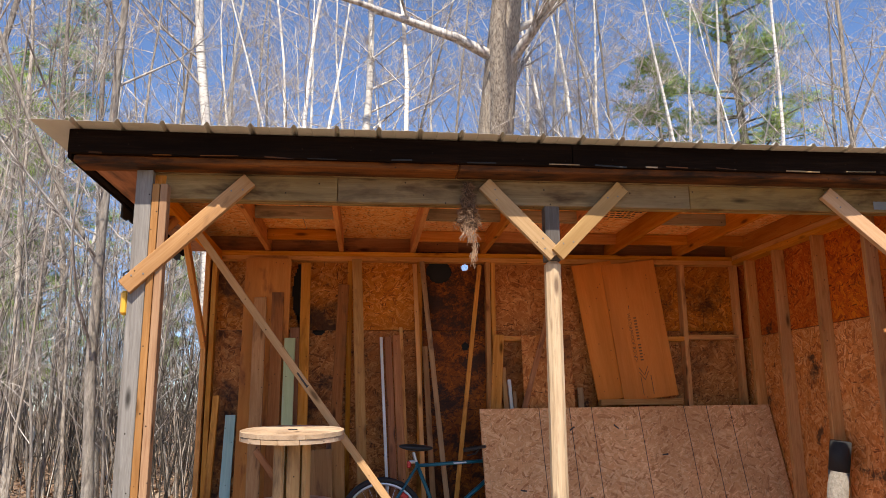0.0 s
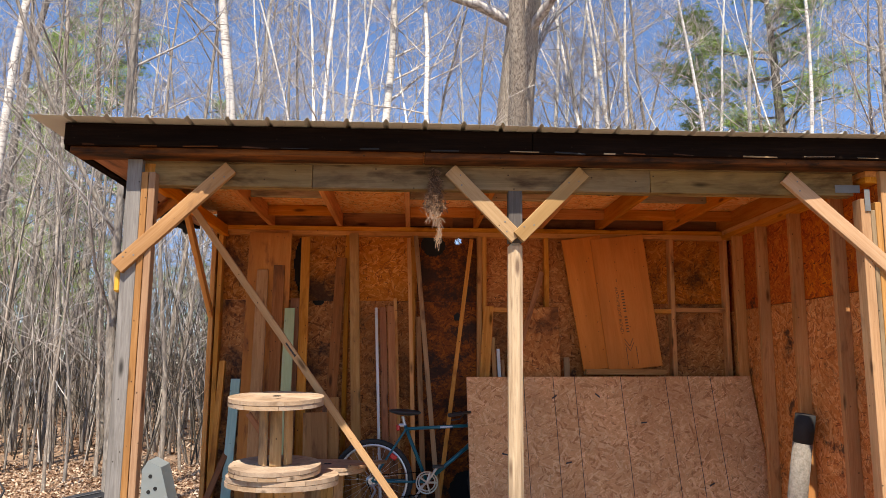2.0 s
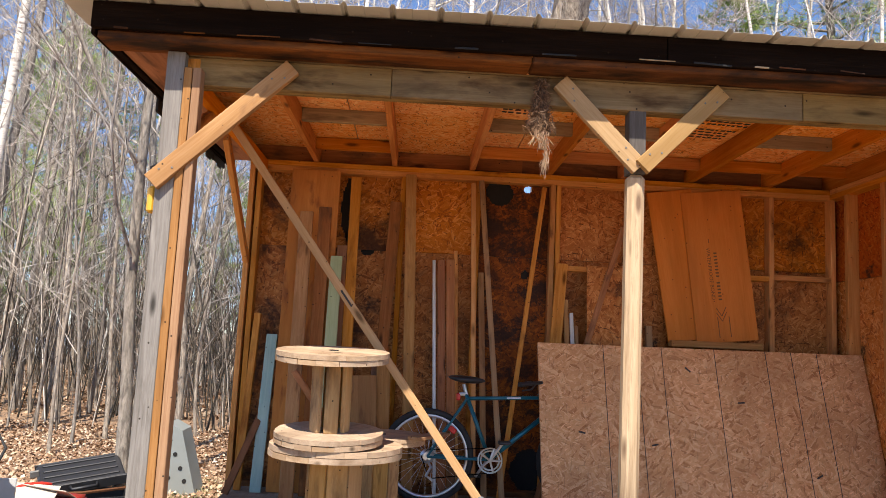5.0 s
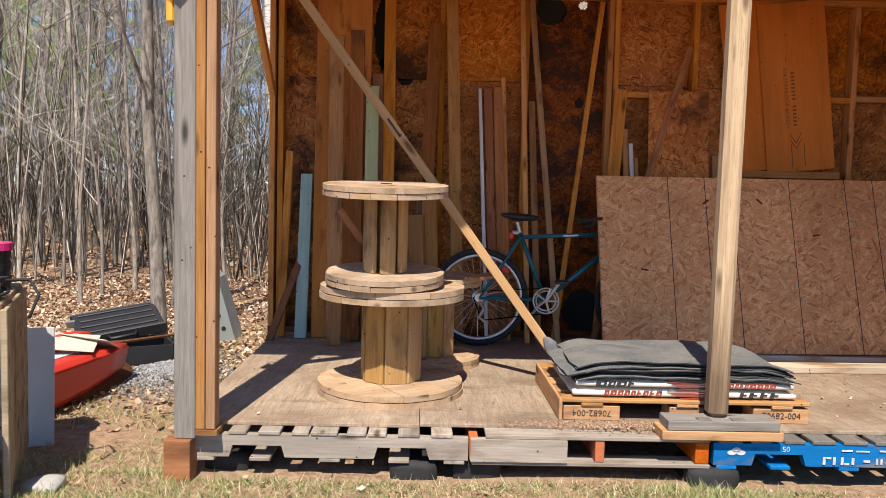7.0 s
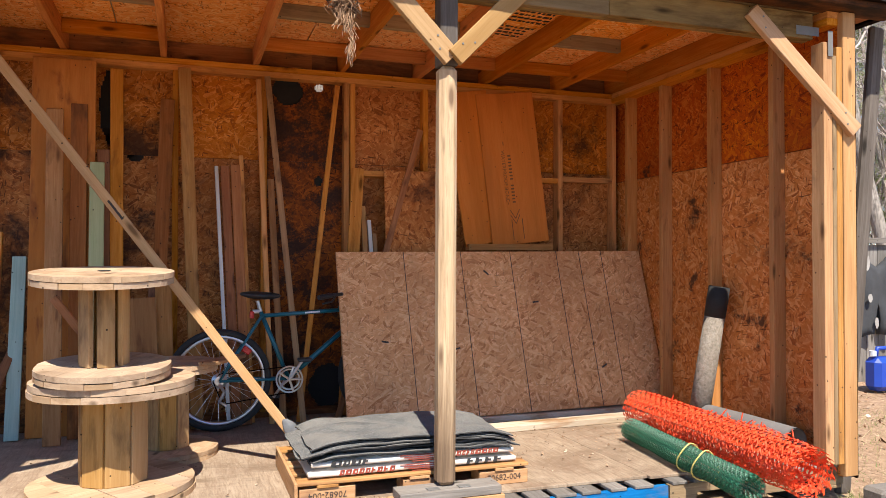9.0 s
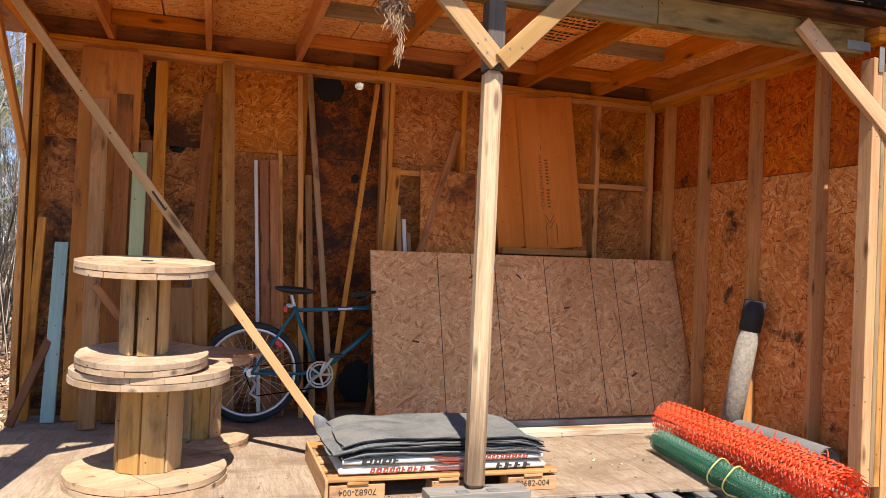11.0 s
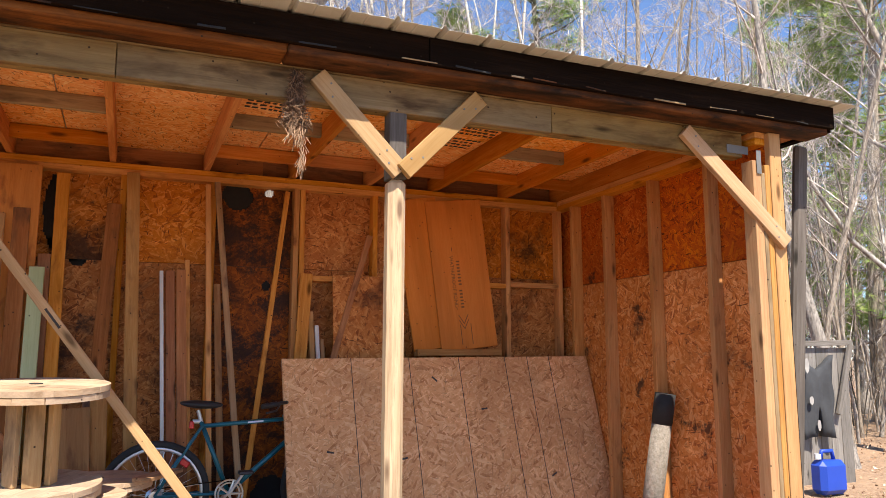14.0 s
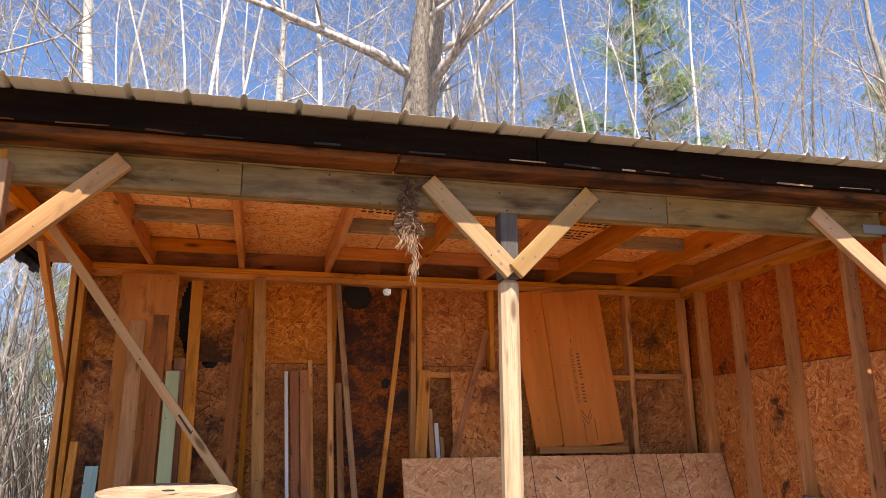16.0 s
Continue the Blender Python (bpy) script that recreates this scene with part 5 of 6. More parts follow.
for yy in (4.1, 3.95):
    u = (4.79 - yy) / 1.24
    c = Vector((2.83, 4.79, 0.283)).lerp(Vector((2.66, 3.55, 0.283)), u)
    part("tie", tube_bm([c + Vector((0.078 * math.cos(t), 0.02 * math.sin(2 * t), 0.076 * math.sin(t))) for t in [i * 0.3 for i in range(21)]], 0.004, 5, closed=True), CORD, green, "yellow cord tie", Matrix())
PIPE = plain("grey_plastic_pipe", (0.16, 0.155, 0.15), 0.6, 0, 0.35, 6, 0.1)
pipe_bm = tube_bm([(3.455, 4.86, 0.297), (3.465, 4.5, 0.298), (3.475, 4.14, 0.296)], [0.086, 0.088, 0.085], 28, caps=False)
tube_bm([(3.475, 4.14, 0.296), (3.455, 4.86, 0.297)], 0.078, 28, pipe_bm, caps=False)
tagged(part("pipe_roll", pipe_bm, PIPE, None, "", Matrix(), True), "large grey roll of sheet lying beside the wall", "sheet roll")

CONCRETE = Mat("rough_render_tube", 0.95)
cg = CONCRETE.noise(CONCRETE.vec((1, 1, 1)), 45, 5, 0.7)
CONCRETE.colour(CONCRETE.ramp(cg, [(0.3, (0.13, 0.11, 0.085)), (0.7, (0.29, 0.25, 0.20))])).bump(cg, 0.9, 0.008)
ta, tb = Vector((3.45, 4.97, DECK + 0.01)), Vector((3.545, 4.86, 1.15))
tube = tagged(empty("pipe_tube", Matrix.Translation(ta)), "rough pale pipe with a tarred black end leaning on the wall", "pipe")
part("shaft", tube_bm([ta, ta.lerp(tb, 0.35), ta.lerp(tb, 0.79)], [0.068, 0.067, 0.066], 20), CONCRETE.m, tube, m=Matrix(), smooth=True)
part("tarred_end", tube_bm([ta.lerp(tb, 0.789), ta.lerp(tb, 0.9), tb], [0.067, 0.069, 0.068], 20), RUBBER, tube, "black tarred end", Matrix(), True)

# ---- bird nest and roots under the beam ----
STRAW = island_mat("nest_straw", [(0.0, (0.05, 0.025, 0.012)), (0.5, (0.14, 0.07, 0.032)), (0.85, (0.26, 0.14, 0.07)), (1.0, (0.32, 0.22, 0.14))])
PALESTRAW = island_mat("pale_straw", [(0.0, (0.22, 0.12, 0.06)), (1.0, (0.46, 0.29, 0.17))])
nest = tagged(empty("bird_nest", pose(0.865, 4.0, 2.55)), "shaggy brown bird nest of twigs stuck to the beam", "bird nest")
rn = random.Random(11)
V, F = [], []
for i in range(1500):
    u = rn.random()
    c = Vector((0.87 + rn.gauss(0, 0.012 + 0.016 * u), 4.012 + rn.gauss(0, 0.014), 2.69 - 0.27 * u ** 0.6))
    d = Vector((rn.gauss(0, 0.8), rn.gauss(0, 0.5), rn.gauss(-0.5, 0.7))).normalized() * rn.uniform(0.015, 0.05)
    tube_into(V, F, [c, c + d * 0.5 + Vector((0, 0, -0.006)), c + d], [0.0022, 0.002, 0.001], 3)
part("twigs", list_mesh(V, F, STRAW), None, nest, "", Matrix())
V, F = [], []
for i in range(150):
    c = Vector((0.868 + rn.gauss(0, 0.022), 3.98 + rn.gauss(0, 0.012), 2.40 + rn.gauss(0, 0.03))) if i < 90 else Vector((0.895 + rn.gauss(0, 0.008), 3.98, 2.37 - 0.16 * rn.random()))
    d = Vector((rn.gauss(0, 0.5), rn.gauss(0, 0.4), -1)).normalized() * rn.uniform(0.02, 0.05)
    tube_into(V, F, [c, c + d], [0.003, 0.0015], 3)
part("hanging_straw", list_mesh(V, F, PALESTRAW), None, nest, "pale hanging straw", Matrix())

# ---- yellow lamp on the corner post ----
YELLOW = plain("yellow_plastic", (0.72, 0.38, 0.03), 0.45, 0, 0.12, 10, 0)
lampy = tagged(empty("work_lamp", pose(-1.02, 4.06, 2.0)), "small yellow plastic work lamp hung on the post", "work lamp")
part("housing", box_bm(0.04, 0.05, 0.13, 0.012), YELLOW, lampy, m=pose(-1.003, 4.01, 1.96))
part("strap", tube_bm([(-1.01, 4.0, 2.05), (-1.02, 4.0, 2.12), (-0.985, 4.0, 2.14)], 0.006, 6), RUBBER, lampy, m=Matrix())

# ---- clutter beside the shed ----
CRATEW = wood("crate_planks", (0.26, 0.20, 0.12), (0.38, 0.30, 0.20), (0.48, 0.39, 0.27), 0.85, stain=(0.14, 0.10, 0.06), stain_amt=0.3)
RED = plain("red_plastic", (0.55, 0.035, 0.02), 0.4, 0, 0.15, 8, 0.05)
CARD = plain("pale_cardboard", (0.50, 0.44, 0.36), 0.9, 0, 0.12, 8, 0.1)
GREYMETAL = plain("grey_painted_metal", (0.48, 0.48, 0.46), 0.6, 0.0, 0.18, 4, 0.05)
cm = pose(-1.50, 3.66, 0, 0, 0, 22.4)
crate = tagged(empty("wooden_crate", cm), "tall crate of weathered planks with cables on top", "crate")
for k in range(4):
    part("side_plank", box_bm(0.024, 0.178, 0.74, 0.003), CRATEW, crate, m=cm @ Matrix.Translation((-0.012, 0.10 + 0.182 * k, 0.385)))
for k in range(5):
    part("front_plank", box_bm(0.70, 0.05, 0.055, 0.004), CRATEW, crate, m=cm @ Matrix.Translation((-0.38, -0.028, 0.03 + 0.062 * k)))
for k in range(4):
    part("front_board", box_bm(0.16, 0.022, 0.43, 0.003), CRATEW, crate, m=cm @ Matrix.Translation((-0.11 - 0.165 * k, 0.012, 0.54)))
part("top_board", box_bm(0.68, 0.70, 0.02, 0.003), CRATEW, crate, m=cm @ Matrix.Translation((-0.36, 0.37, 0.765)))
turns = []
for i in range(11 * 26):
    t, k = i * 2 * math.pi / 26, i / 26
    r = 0.155 + 0.022 * math.sin(k * 2.3)
    turns.append((0.02 * math.sin(k * 1.7) + r * math.cos(t), 0.02 * math.cos(k * 2.1) + 0.85 * r * math.sin(t), 0.012 + 0.0068 * k + 0.012 * math.sin(t + k)))
turns += [(0.26, 0.02, 0.07), (0.3, -0.06, 0.02), (0.27, -0.12, -0.06)]
coil = tube_bm(turns, 0.0065, 6)
tagged(part("cable_coil", coil, RUBBER, None, "", cm @ pose(-0.20, 0.16, 0.778), True), "coil of black cable lying on the crate", "cable")
pb = tagged(empty("bucket", cm @ pose(-0.14, 0.47, 0.776)), "black ribbed bucket with a pink lid", "bucket")
tub = bmesh.new()
for k in range(6):
    cyl_bm(0.105 + 0.004 * (k % 2), 0.105 + 0.004 * (k % 2), 0.028, 28, True, tub, pose(0, 0, 0.014 + 0.028 * k))
part("tub", tub, BLACKPLASTIC, pb)
part("lid", cyl_bm(0.118, 0.114, 0.03, 28), plain("pink_plastic", (0.62, 0.03, 0.16), 0.45, 0, 0.1, 10, 0), pb, "pink lid", WORLD[pb] @ pose(0, 0, 0.184))
tagged(part("metal_panel", box_bm(0.42, 0.012, 0.56, 0.004), GREYMETAL, None, "", pose(-1.90, 4.36, 0.265, -8, 0, 20)), "grey sheet metal panel standing beside the crate", "metal panel")
red = tagged(empty("snow_sled", pose(-1.95, 5.0, 0)), "faded red plastic sled tub lying on the ground", "sled")
hull = bmesh.new()
bmesh.ops.create_cube(hull, size=1, matrix=Matrix.Diagonal((0.34, 0.95, 0.26, 1)))
bmesh.ops.subdivide_edges(hull, edges=hull.edges[:], cuts=4, use_grid_fill=True)
for v in hull.verts:
    taper = 1 - 0.25 * (0.5 - v.co.z / 0.26) - 0.3 * max(0, v.co.y / 0.95) ** 2
    v.co.x *= taper
    v.co.z += 0.10 * (v.co.y / 0.95 + 0.5) ** 2 * (0.5 - v.co.z / 0.26)
bmesh.ops.bevel(hull, geom=[e for e in hull.edges if e.calc_face_angle(0) > 0.9], offset=0.02, segments=2, affect="EDGES")
part("tub", hull, RED, red, m=pose(-1.98, 5.02, 0.14, 0, 0, -12), smooth=True)
part("stripe", box_bm(0.10, 0.5, 0.006, 0.002), WHITEPAINT, red, "white worn stripe", pose(-1.99, 5.0, 0.273, 0, 0, -12))
part("handle", tube_bm([(-2.12, 4.75, 0.2), (-2.12, 4.70, 0.62), (-2.05, 4.72, 0.66), (-2.02, 4.80, 0.3)], 0.035, 8), RED, red, m=Matrix(), smooth=True)
for k, (x, y, z, rx, rz, sx) in enumerate(((-1.99, 5.15, 0.33, 12, 15, 0.34), (-1.90, 5.3, 0.30, -25, -5, 0.28), (-2.1, 5.35, 0.30, 5, 40, 0.26))):
    tagged(part("cardboard_flap", box_bm(sx, 0.24, 0.006, 0.002), CARD, None, "", pose(x, y, z, rx, 6, rz)), "pale cardboard flap lying on the sled", "cardboard")
cord = tube_bm([(-2.35 + 0.05 * i + 0.03 * rn.random(), 5.25 + 0.1 * math.sin(i), 0.32 + 0.04 * rn.random()) for i in range(9)], 0.014, 6)
tagged(part("red_cord", cord, RED, None, "", Matrix(), True), "tangle of red cord on the heap", "cord")
case = tagged(empty("tool_case", pose(-2.1, 6.1, 0)), "open black plastic tool case on the ground", "tool case")
tray = bmesh.new()
for lo, hi in (((-0.28, -0.2, 0), (0.28, 0.2, 0.02)), ((-0.28, -0.2, 0), (-0.26, 0.2, 0.14)), ((0.26, -0.2, 0), (0.28, 0.2, 0.14)), ((-0.28, -0.2, 0), (0.28, -0.18, 0.14)), ((-0.28, 0.18, 0), (0.28, 0.2, 0.14))):
    lo, hi = Vector(lo), Vector(hi)
    bmesh.ops.create_cube(tray, size=1, matrix=Matrix.Translation((lo + hi) / 2) @ Matrix.Diagonal((*(hi - lo), 1)))
part("tray", tray, BLACKPLASTIC, case, m=pose(-1.98, 6.05, 0.01, 0, 0, 28))
lm = pose(-2.16, 6.32, 0.24, 14, -8, 28)
case_lid = part("lid", box_bm(0.58, 0.42, 0.05, 0.015), BLACKPLASTIC, case, m=lm)
for k in range(4):
    part("ridge", box_bm(0.5, 0.03, 0.014, 0.005), BLACKPLASTIC, case_lid, m=lm @ Matrix.Translation((0, -0.15 + 0.1 * k, 0.03)))
for dy in (-0.205, 0.205):
    part("rim", box_bm(0.60, 0.016, 0.075, 0.005), BLACKPLASTIC, case_lid, m=lm @ Matrix.Translation((0, dy, -0.012)))
part("carry_handle", tube_bm([(-0.09, -0.212, 0), (-0.08, -0.26, 0), (0.08, -0.26, 0), (0.09, -0.212, 0)], 0.012, 8), BLACKPLASTIC, case_lid, m=lm, smooth=True)
part("latch", box_bm(0.06, 0.02, 0.05, 0.005), STEEL, case, m=pose(-2.36, 6.02, 0.27, 14, -8, 28))
tagged(part("blue_bag", box_bm(0.14, 0.1, 0.06, 0.02), plain("blue_film", (0.03, 0.14, 0.5), 0.4, 0, 0.2, 12, 0.2), None, "", pose(-2.2, 5.55, 0.24, 10, 0, 30)), "crumpled blue plastic on the heap", "plastic bag")
tagged(part("cross_bar", tube_bm([(-2.3, 5.75, 0.18), (-1.95, 5.85, 0.19), (-1.62, 6.15, 0.2)], 0.012, 6), DARKBROWN, None, "", Matrix()), "thin rusty rod across the tool case", "rod")
heap = bmesh.new()
bmesh.ops.create_uvsphere(heap, u_segments=14, v_segments=8, radius=1)
for v in heap.verts:
    v.co = Vector((v.co.x * 0.34, v.co.y * 0.6, v.co.z * 0.13)) + noise.noise_vector(v.co * 4) * 0.04
tagged(part("rubbish_heap", heap, DARKBROWN, None, "", pose(-2.1, 5.45, 0.0), True), "low heap of dark rubbish beside the sled", "rubbish heap")
box = tagged(empty("perforated_box", pose(-1.57, 6.95, 0)), "pale grey metal housing with round holes standing outside", "metal housing")
pf = bmesh.new()
quad = [(-0.17, 0.0), (0.15, 0.0), (0.0, 0.52), (-0.12, 0.58), (-0.17, 0.5)]
fr = [pf.verts.new((x, -0.16, z)) for x, z in quad]
bk = [pf.verts.new((x - 0.02, 0.16, z)) for x, z in quad]
pf.faces.new(fr)
pf.faces.new(bk[::-1])
for i in range(5):
    pf.faces.new((fr[(i + 1) % 5], fr[i], bk[i], bk[(i + 1) % 5]))
bmesh.ops.recalc_face_normals(pf, faces=pf.faces)
part("body", pf, plain("pale_grey_metal", (0.24, 0.26, 0.245), 0.6, 0.1, 0.12, 4, 0.05), box, m=pose(-1.57, 6.95, 0.0))
for x, z in ((-0.09, 0.44), (-0.04, 0.33), (0.01, 0.22), (0.05, 0.12), (-0.08, 0.14), (-0.1, 0.3)):
    part("hole", cyl_bm(0.018, 0.018, 0.004, 12), TAR, box, m=pose(-1.57 + x, 6.788, z, 90))
rough_block("rock", (-1.53, 3.80, -0.08), (-1.40, 3.90, 0.03), STONEGREY, "grey rock half sunk in the grass", "rock", 0.02, 9)
tagged(slab("wood_offcut", (-1.06, 5.35, 0.0), (-0.93, 5.5, 0.1), PINE), "pine offcut beside the floor edge", "wood offcut")
tagged(part("far_car", box_bm(3.0, 1.4, 0.8, 0.15), WHITEPAINT, None, "", pose(-13.5, 30, 0.4, 0, 0, 10)), "white shape far off between the trees", "far object")

# ---- old fence, hung coveralls and water jug ----
fence = tagged(empty("board_fence", pose(7.4, 7.1, 0)), "weathered grey board gate frame of an old shed", "fence")
for i in range(8):
    board("board", (6.75 + 0.165 * i, 7.12, -0.02), (6.75 + 0.165 * i, 7.12, 1.50), 0.16, 0.02, GREYWOOD, fence)
board("top_rail", (6.6, 7.08, 1.53), (8.02, 7.08, 1.56), 0.06, 0.05, GREYWOOD, fence)
board("side_rail", (7.98, 7.05, 1.54), (7.72, 7.05, 0.75), 0.06, 0.04, GREYWOOD, fence)
tagged(slab("stacked_boards", (6.62, 7.02, 1.561), (7.2, 7.2, 1.92), GREYWOOD), "stack of grey boards on the fence rail", "board stack")
CLOTH = plain("dark_grey_cloth", (0.045, 0.047, 0.05), 0.95, 0, 0.4, 5, 0.4)
cov = bmesh.new()
outline = [(-0.24, 0.0), (-0.24, 0.36), (-0.19, 0.62), (-0.27, 0.95), (0.0, 0.74), (0.27, 0.92), (0.20, 0.6), (0.21, 0.36), (0.20, 0.0), (0.05, 0.02), (0.0, 0.36), (-0.08, 0.03)]
fr = [cov.verts.new((x, 0, z)) for x, z in outline]
f = cov.faces.new(fr)
out = bmesh.ops.extrude_face_region(cov, geom=[f])
bmesh.ops.translate(cov, vec=(0, 0.06, 0), verts=[v for v in out["geom"] if isinstance(v, bmesh.types.BMVert)])
bmesh.ops.triangulate(cov, faces=cov.faces[:])
bmesh.ops.subdivide_edges(cov, edges=cov.edges[:], cuts=3, use_grid_fill=True)
for v in cov.verts:
    v.co.y += 0.05 * noise.noise(Vector((v.co.x * 9, 0, v.co.z * 3)))
bmesh.ops.recalc_face_normals(cov, faces=cov.faces)
cv = tagged(part("coverall", cov, CLOTH, None, "", pose(7.38, 7.0, 0.50), True), "paint-spotted dark coveralls hung on the old fence", "coverall")
for x, z, w, h in ((-0.21, 0.80, 0.07, 0.16), (-0.17, 0.42, 0.06, 0.09), (-0.08, 0.15, 0.05, 0.12)):
    pt = bmesh.new()
    bmesh.ops.create_circle(pt, cap_ends=True, segments=10, radius=0.5)
    for v in pt.verts:
        v.co = Vector((v.co.x * w, v.co.y * h, 0)) * (1 + 0.4 * noise.noise(v.co * 5))
    part("paint_spot", pt, STONEGREY, cv, m=facing_front(7.38 + x, 6.955, 0.5 + z))
JUG = plain("blue_jug_plastic", (0.012, 0.055, 0.38), 0.4, 0, 0.12, 8, 0.05)
jug = tagged(empty("water_jug", pose(7.0, 6.62, 0)), "blue plastic water jug with a white cap on the ground", "water jug")
part("body", box_bm(0.36, 0.2, 0.34, 0.05), JUG, jug, m=pose(7.0, 6.62, 0.17))
part("handle", tube_bm([(6.9, 6.62, 0.35), (6.92, 6.62, 0.43), (7.06, 6.62, 0.43), (7.08, 6.62, 0.35)], 0.022, 8), JUG, jug, m=Matrix(), smooth=True)
part("cap", cyl_bm(0.035, 0.033, 0.05, 16), WHITEPAINT, jug, "white cap", pose(6.86, 6.62, 0.38))


# ---- woods ----
def limb(rng, start, way, length, r0, steps, wander, lift):
    pts, rad = [start.copy()], [r0]
    d = way.normalized()
    for i in range(steps):
        d = (d + Vector((rng.uniform(-1, 1), rng.uniform(-1, 1), rng.uniform(-1, 1))) * wander + Vector((0, 0, lift))).normalized()
        pts.append(pts[-1] + d * (length / steps))
        rad.append(r0 * (1 - 0.88 * (i + 1) / steps))
    return pts, rad


def bare_tree(name, seed, height, r, bark, first=0.3, n1=16, n2=5, n3=3, spread=0.85, fork=0, label="", lean=(0, 0), twig_r=0.0058, crook=0.085):
    """A leafless tree: tapering trunk, limbs, branches and twigs."""
    rng = random.Random(seed)
    TV, TF, CV, CF = [], [], [], []
    stems = []
    pts, rad = limb(rng, Vector((0, 0, -0.1)), Vector((lean[0], lean[1], 1)), height, r, 12, crook, 0.06)
    rad = [r * (1.25 if i == 0 else 1 - 0.85 * i / 12) for i in range(13)]
    tube_into(TV, TF, pts, rad, 8)
    stems.append((pts, rad, height))
    for f in range(fork):
        i = rng.randint(2, 5)
        a = rng.uniform(0, 6.28)
        p2, r2 = limb(rng, pts[i], Vector((math.cos(a) * 0.55, math.sin(a) * 0.55, 1)), height * 0.65, rad[i] * 0.52, 9, 0.10, 0.05)
        tube_into(TV, TF, p2, r2, 7)
        stems.append((p2, r2, height * 0.65))
    for sp, sr, sh in stems:
        n = len(sp) - 1
        for b in range(n1):
            u = first + (0.98 - first) * (b + rng.random()) / n1
            i = min(int(u * n), n - 1)
            p = sp[i].lerp(sp[i + 1], u * n - i)
            a = rng.uniform(0, 6.28)
            L = sh * (0.30 - 0.20 * u) * rng.uniform(0.6, 1.25)
            q1, s1 = limb(rng, p, Vector((math.cos(a) * spread, math.sin(a) * spread, 0.25 + 0.5 * rng.random())), L * 1.15, max(sr[i] * 0.34, 0.006), 5, 0.2, 0.06)
            tube_into(CV, CF, q1, s1, 4)
            for c in range(n2):
                j = rng.randint(1, 4)
                a2 = rng.uniform(0, 6.28)
                d = (q1[j + 1] - q1[j]).normalized() + Vector((math.cos(a2), math.sin(a2), rng.uniform(-0.2, 0.6))) * 0.75
                q2, s2 = limb(rng, q1[j], d, L * rng.uniform(0.3, 0.6), max(s1[j] * 0.5, twig_r), 3, 0.2, 0.05)
                tube_into(CV, CF, q2, s2, 3)
                for e in range(n3):
                    a3 = rng.uniform(0, 6.28)
                    k = rng.randint(1, 2)
                    d3 = (q2[k + 1] - q2[k]).normalized() + Vector((math.cos(a3), math.sin(a3), rng.uniform(-0.3, 0.5))) * 0.8
                    q3, s3 = limb(rng, q2[k], d3, L * rng.uniform(0.14, 0.3), twig_r * 0.8, 2, 0.25, 0.03)
                    tube_into(CV, CF, q3, s3, 3)
    ob = empty(name)
    part("trunk", list_mesh(TV, TF, bark), None, ob)
    part("crown", list_mesh(CV, CF, TWIG), None, ob)
    return tagged(ob, label, "tree", "trees of the wood")


def bark_mat(name, dark, light, scale, bands=False):
    m = Mat(name, 0.9)
    g = m.noise(m.vec((scale, scale, scale * (4 if bands else 0.25))), 3.0, 5, 0.65, 0.5)
    big = m.noise(m.vec((1, 1, 1)), 1.2, 3, 0.5)
    c = m.ramp(g, [(0.36, dark), (0.5 if bands else 0.66, light)])
    c = m.mix(m.ramp(big, [(0.4, (0, 0, 0)), (0.7, (0.4, 0.4, 0.4))]), c, tuple(0.5 * (a + b) for a, b in zip(dark, light)))
    m.colour(m.vary(c, 0.28, 0.15)).bump(g, 0.6, 0.01)
    return m.m


BARK = bark_mat("grey_brown_bark", (0.11, 0.09, 0.072), (0.40, 0.345, 0.28), 12)
PALEBARK = bark_mat("pale_bark", (0.13, 0.10, 0.075), (0.50, 0.43, 0.34), 13)
BIRCH = bark_mat("birch_bark", (0.25, 0.21, 0.18), (0.76, 0.71, 0.63), 3, True)
TWIG = bark_mat("twig_bark", (0.15, 0.12, 0.097), (0.74, 0.67, 0.59), 4)

KINDS = [
    bare_tree("maple_tree", 1, 15, 0.075, BARK, 0.24, 19, 5, 5, label="leafless grey-brown maple with fine upright branches"),
    bare_tree("maple_tree", 2, 17, 0.095, BARK, 0.28, 17, 5, 5, fork=1, label="leafless forked maple among the trees of the wood"),
    bare_tree("maple_tree", 3, 13, 0.055, PALEBARK, 0.2, 19, 5, 5, label="slim leafless tree with pale sunlit bark"),
    bare_tree("birch_tree", 4, 17, 0.10, BIRCH, 0.33, 16, 5, 5, label="white-barked leafless birch behind the shed"),
    bare_tree("birch_tree", 5, 14, 0.065, BIRCH, 0.28, 15, 5, 5, fork=1, label="slim white-barked leafless birch"),
    bare_tree("sapling", 6, 8, 0.035, PALEBARK, 0.2, 13, 4, 3, 0.95, label="thin leafless sapling in the undergrowth"),
    bare_tree("sapling", 7, 6.5, 0.028, BARK, 0.15, 13, 4, 3, 1.0, label="thin leafless sapling in the undergrowth"),
    bare_tree("sapling", 8, 10, 0.05, BARK, 0.3, 13, 4, 3, 0.9, label="tall thin sapling with few branches"),
]
big_tree = bare_tree("old_tree", 21, 17, 0.46, PALEBARK, 0.36, 18, 6, 4, 0.75, fork=1, label="thick old bare tree with spreading limbs behind the shed", twig_r=0.008)
big_tree.matrix_basis = pose(2.55, 12.6, 0, 0, 0, 40)
near_tree = bare_tree("maple_tree", 33, 11, 0.055, BARK, 0.16, 15, 5, 3, 0.75, fork=1, label="slender bare tree beside the shed corner", lean=(-0.07, 0.02))
near_tree.matrix_basis = pose(-1.95, 6.6, 0)
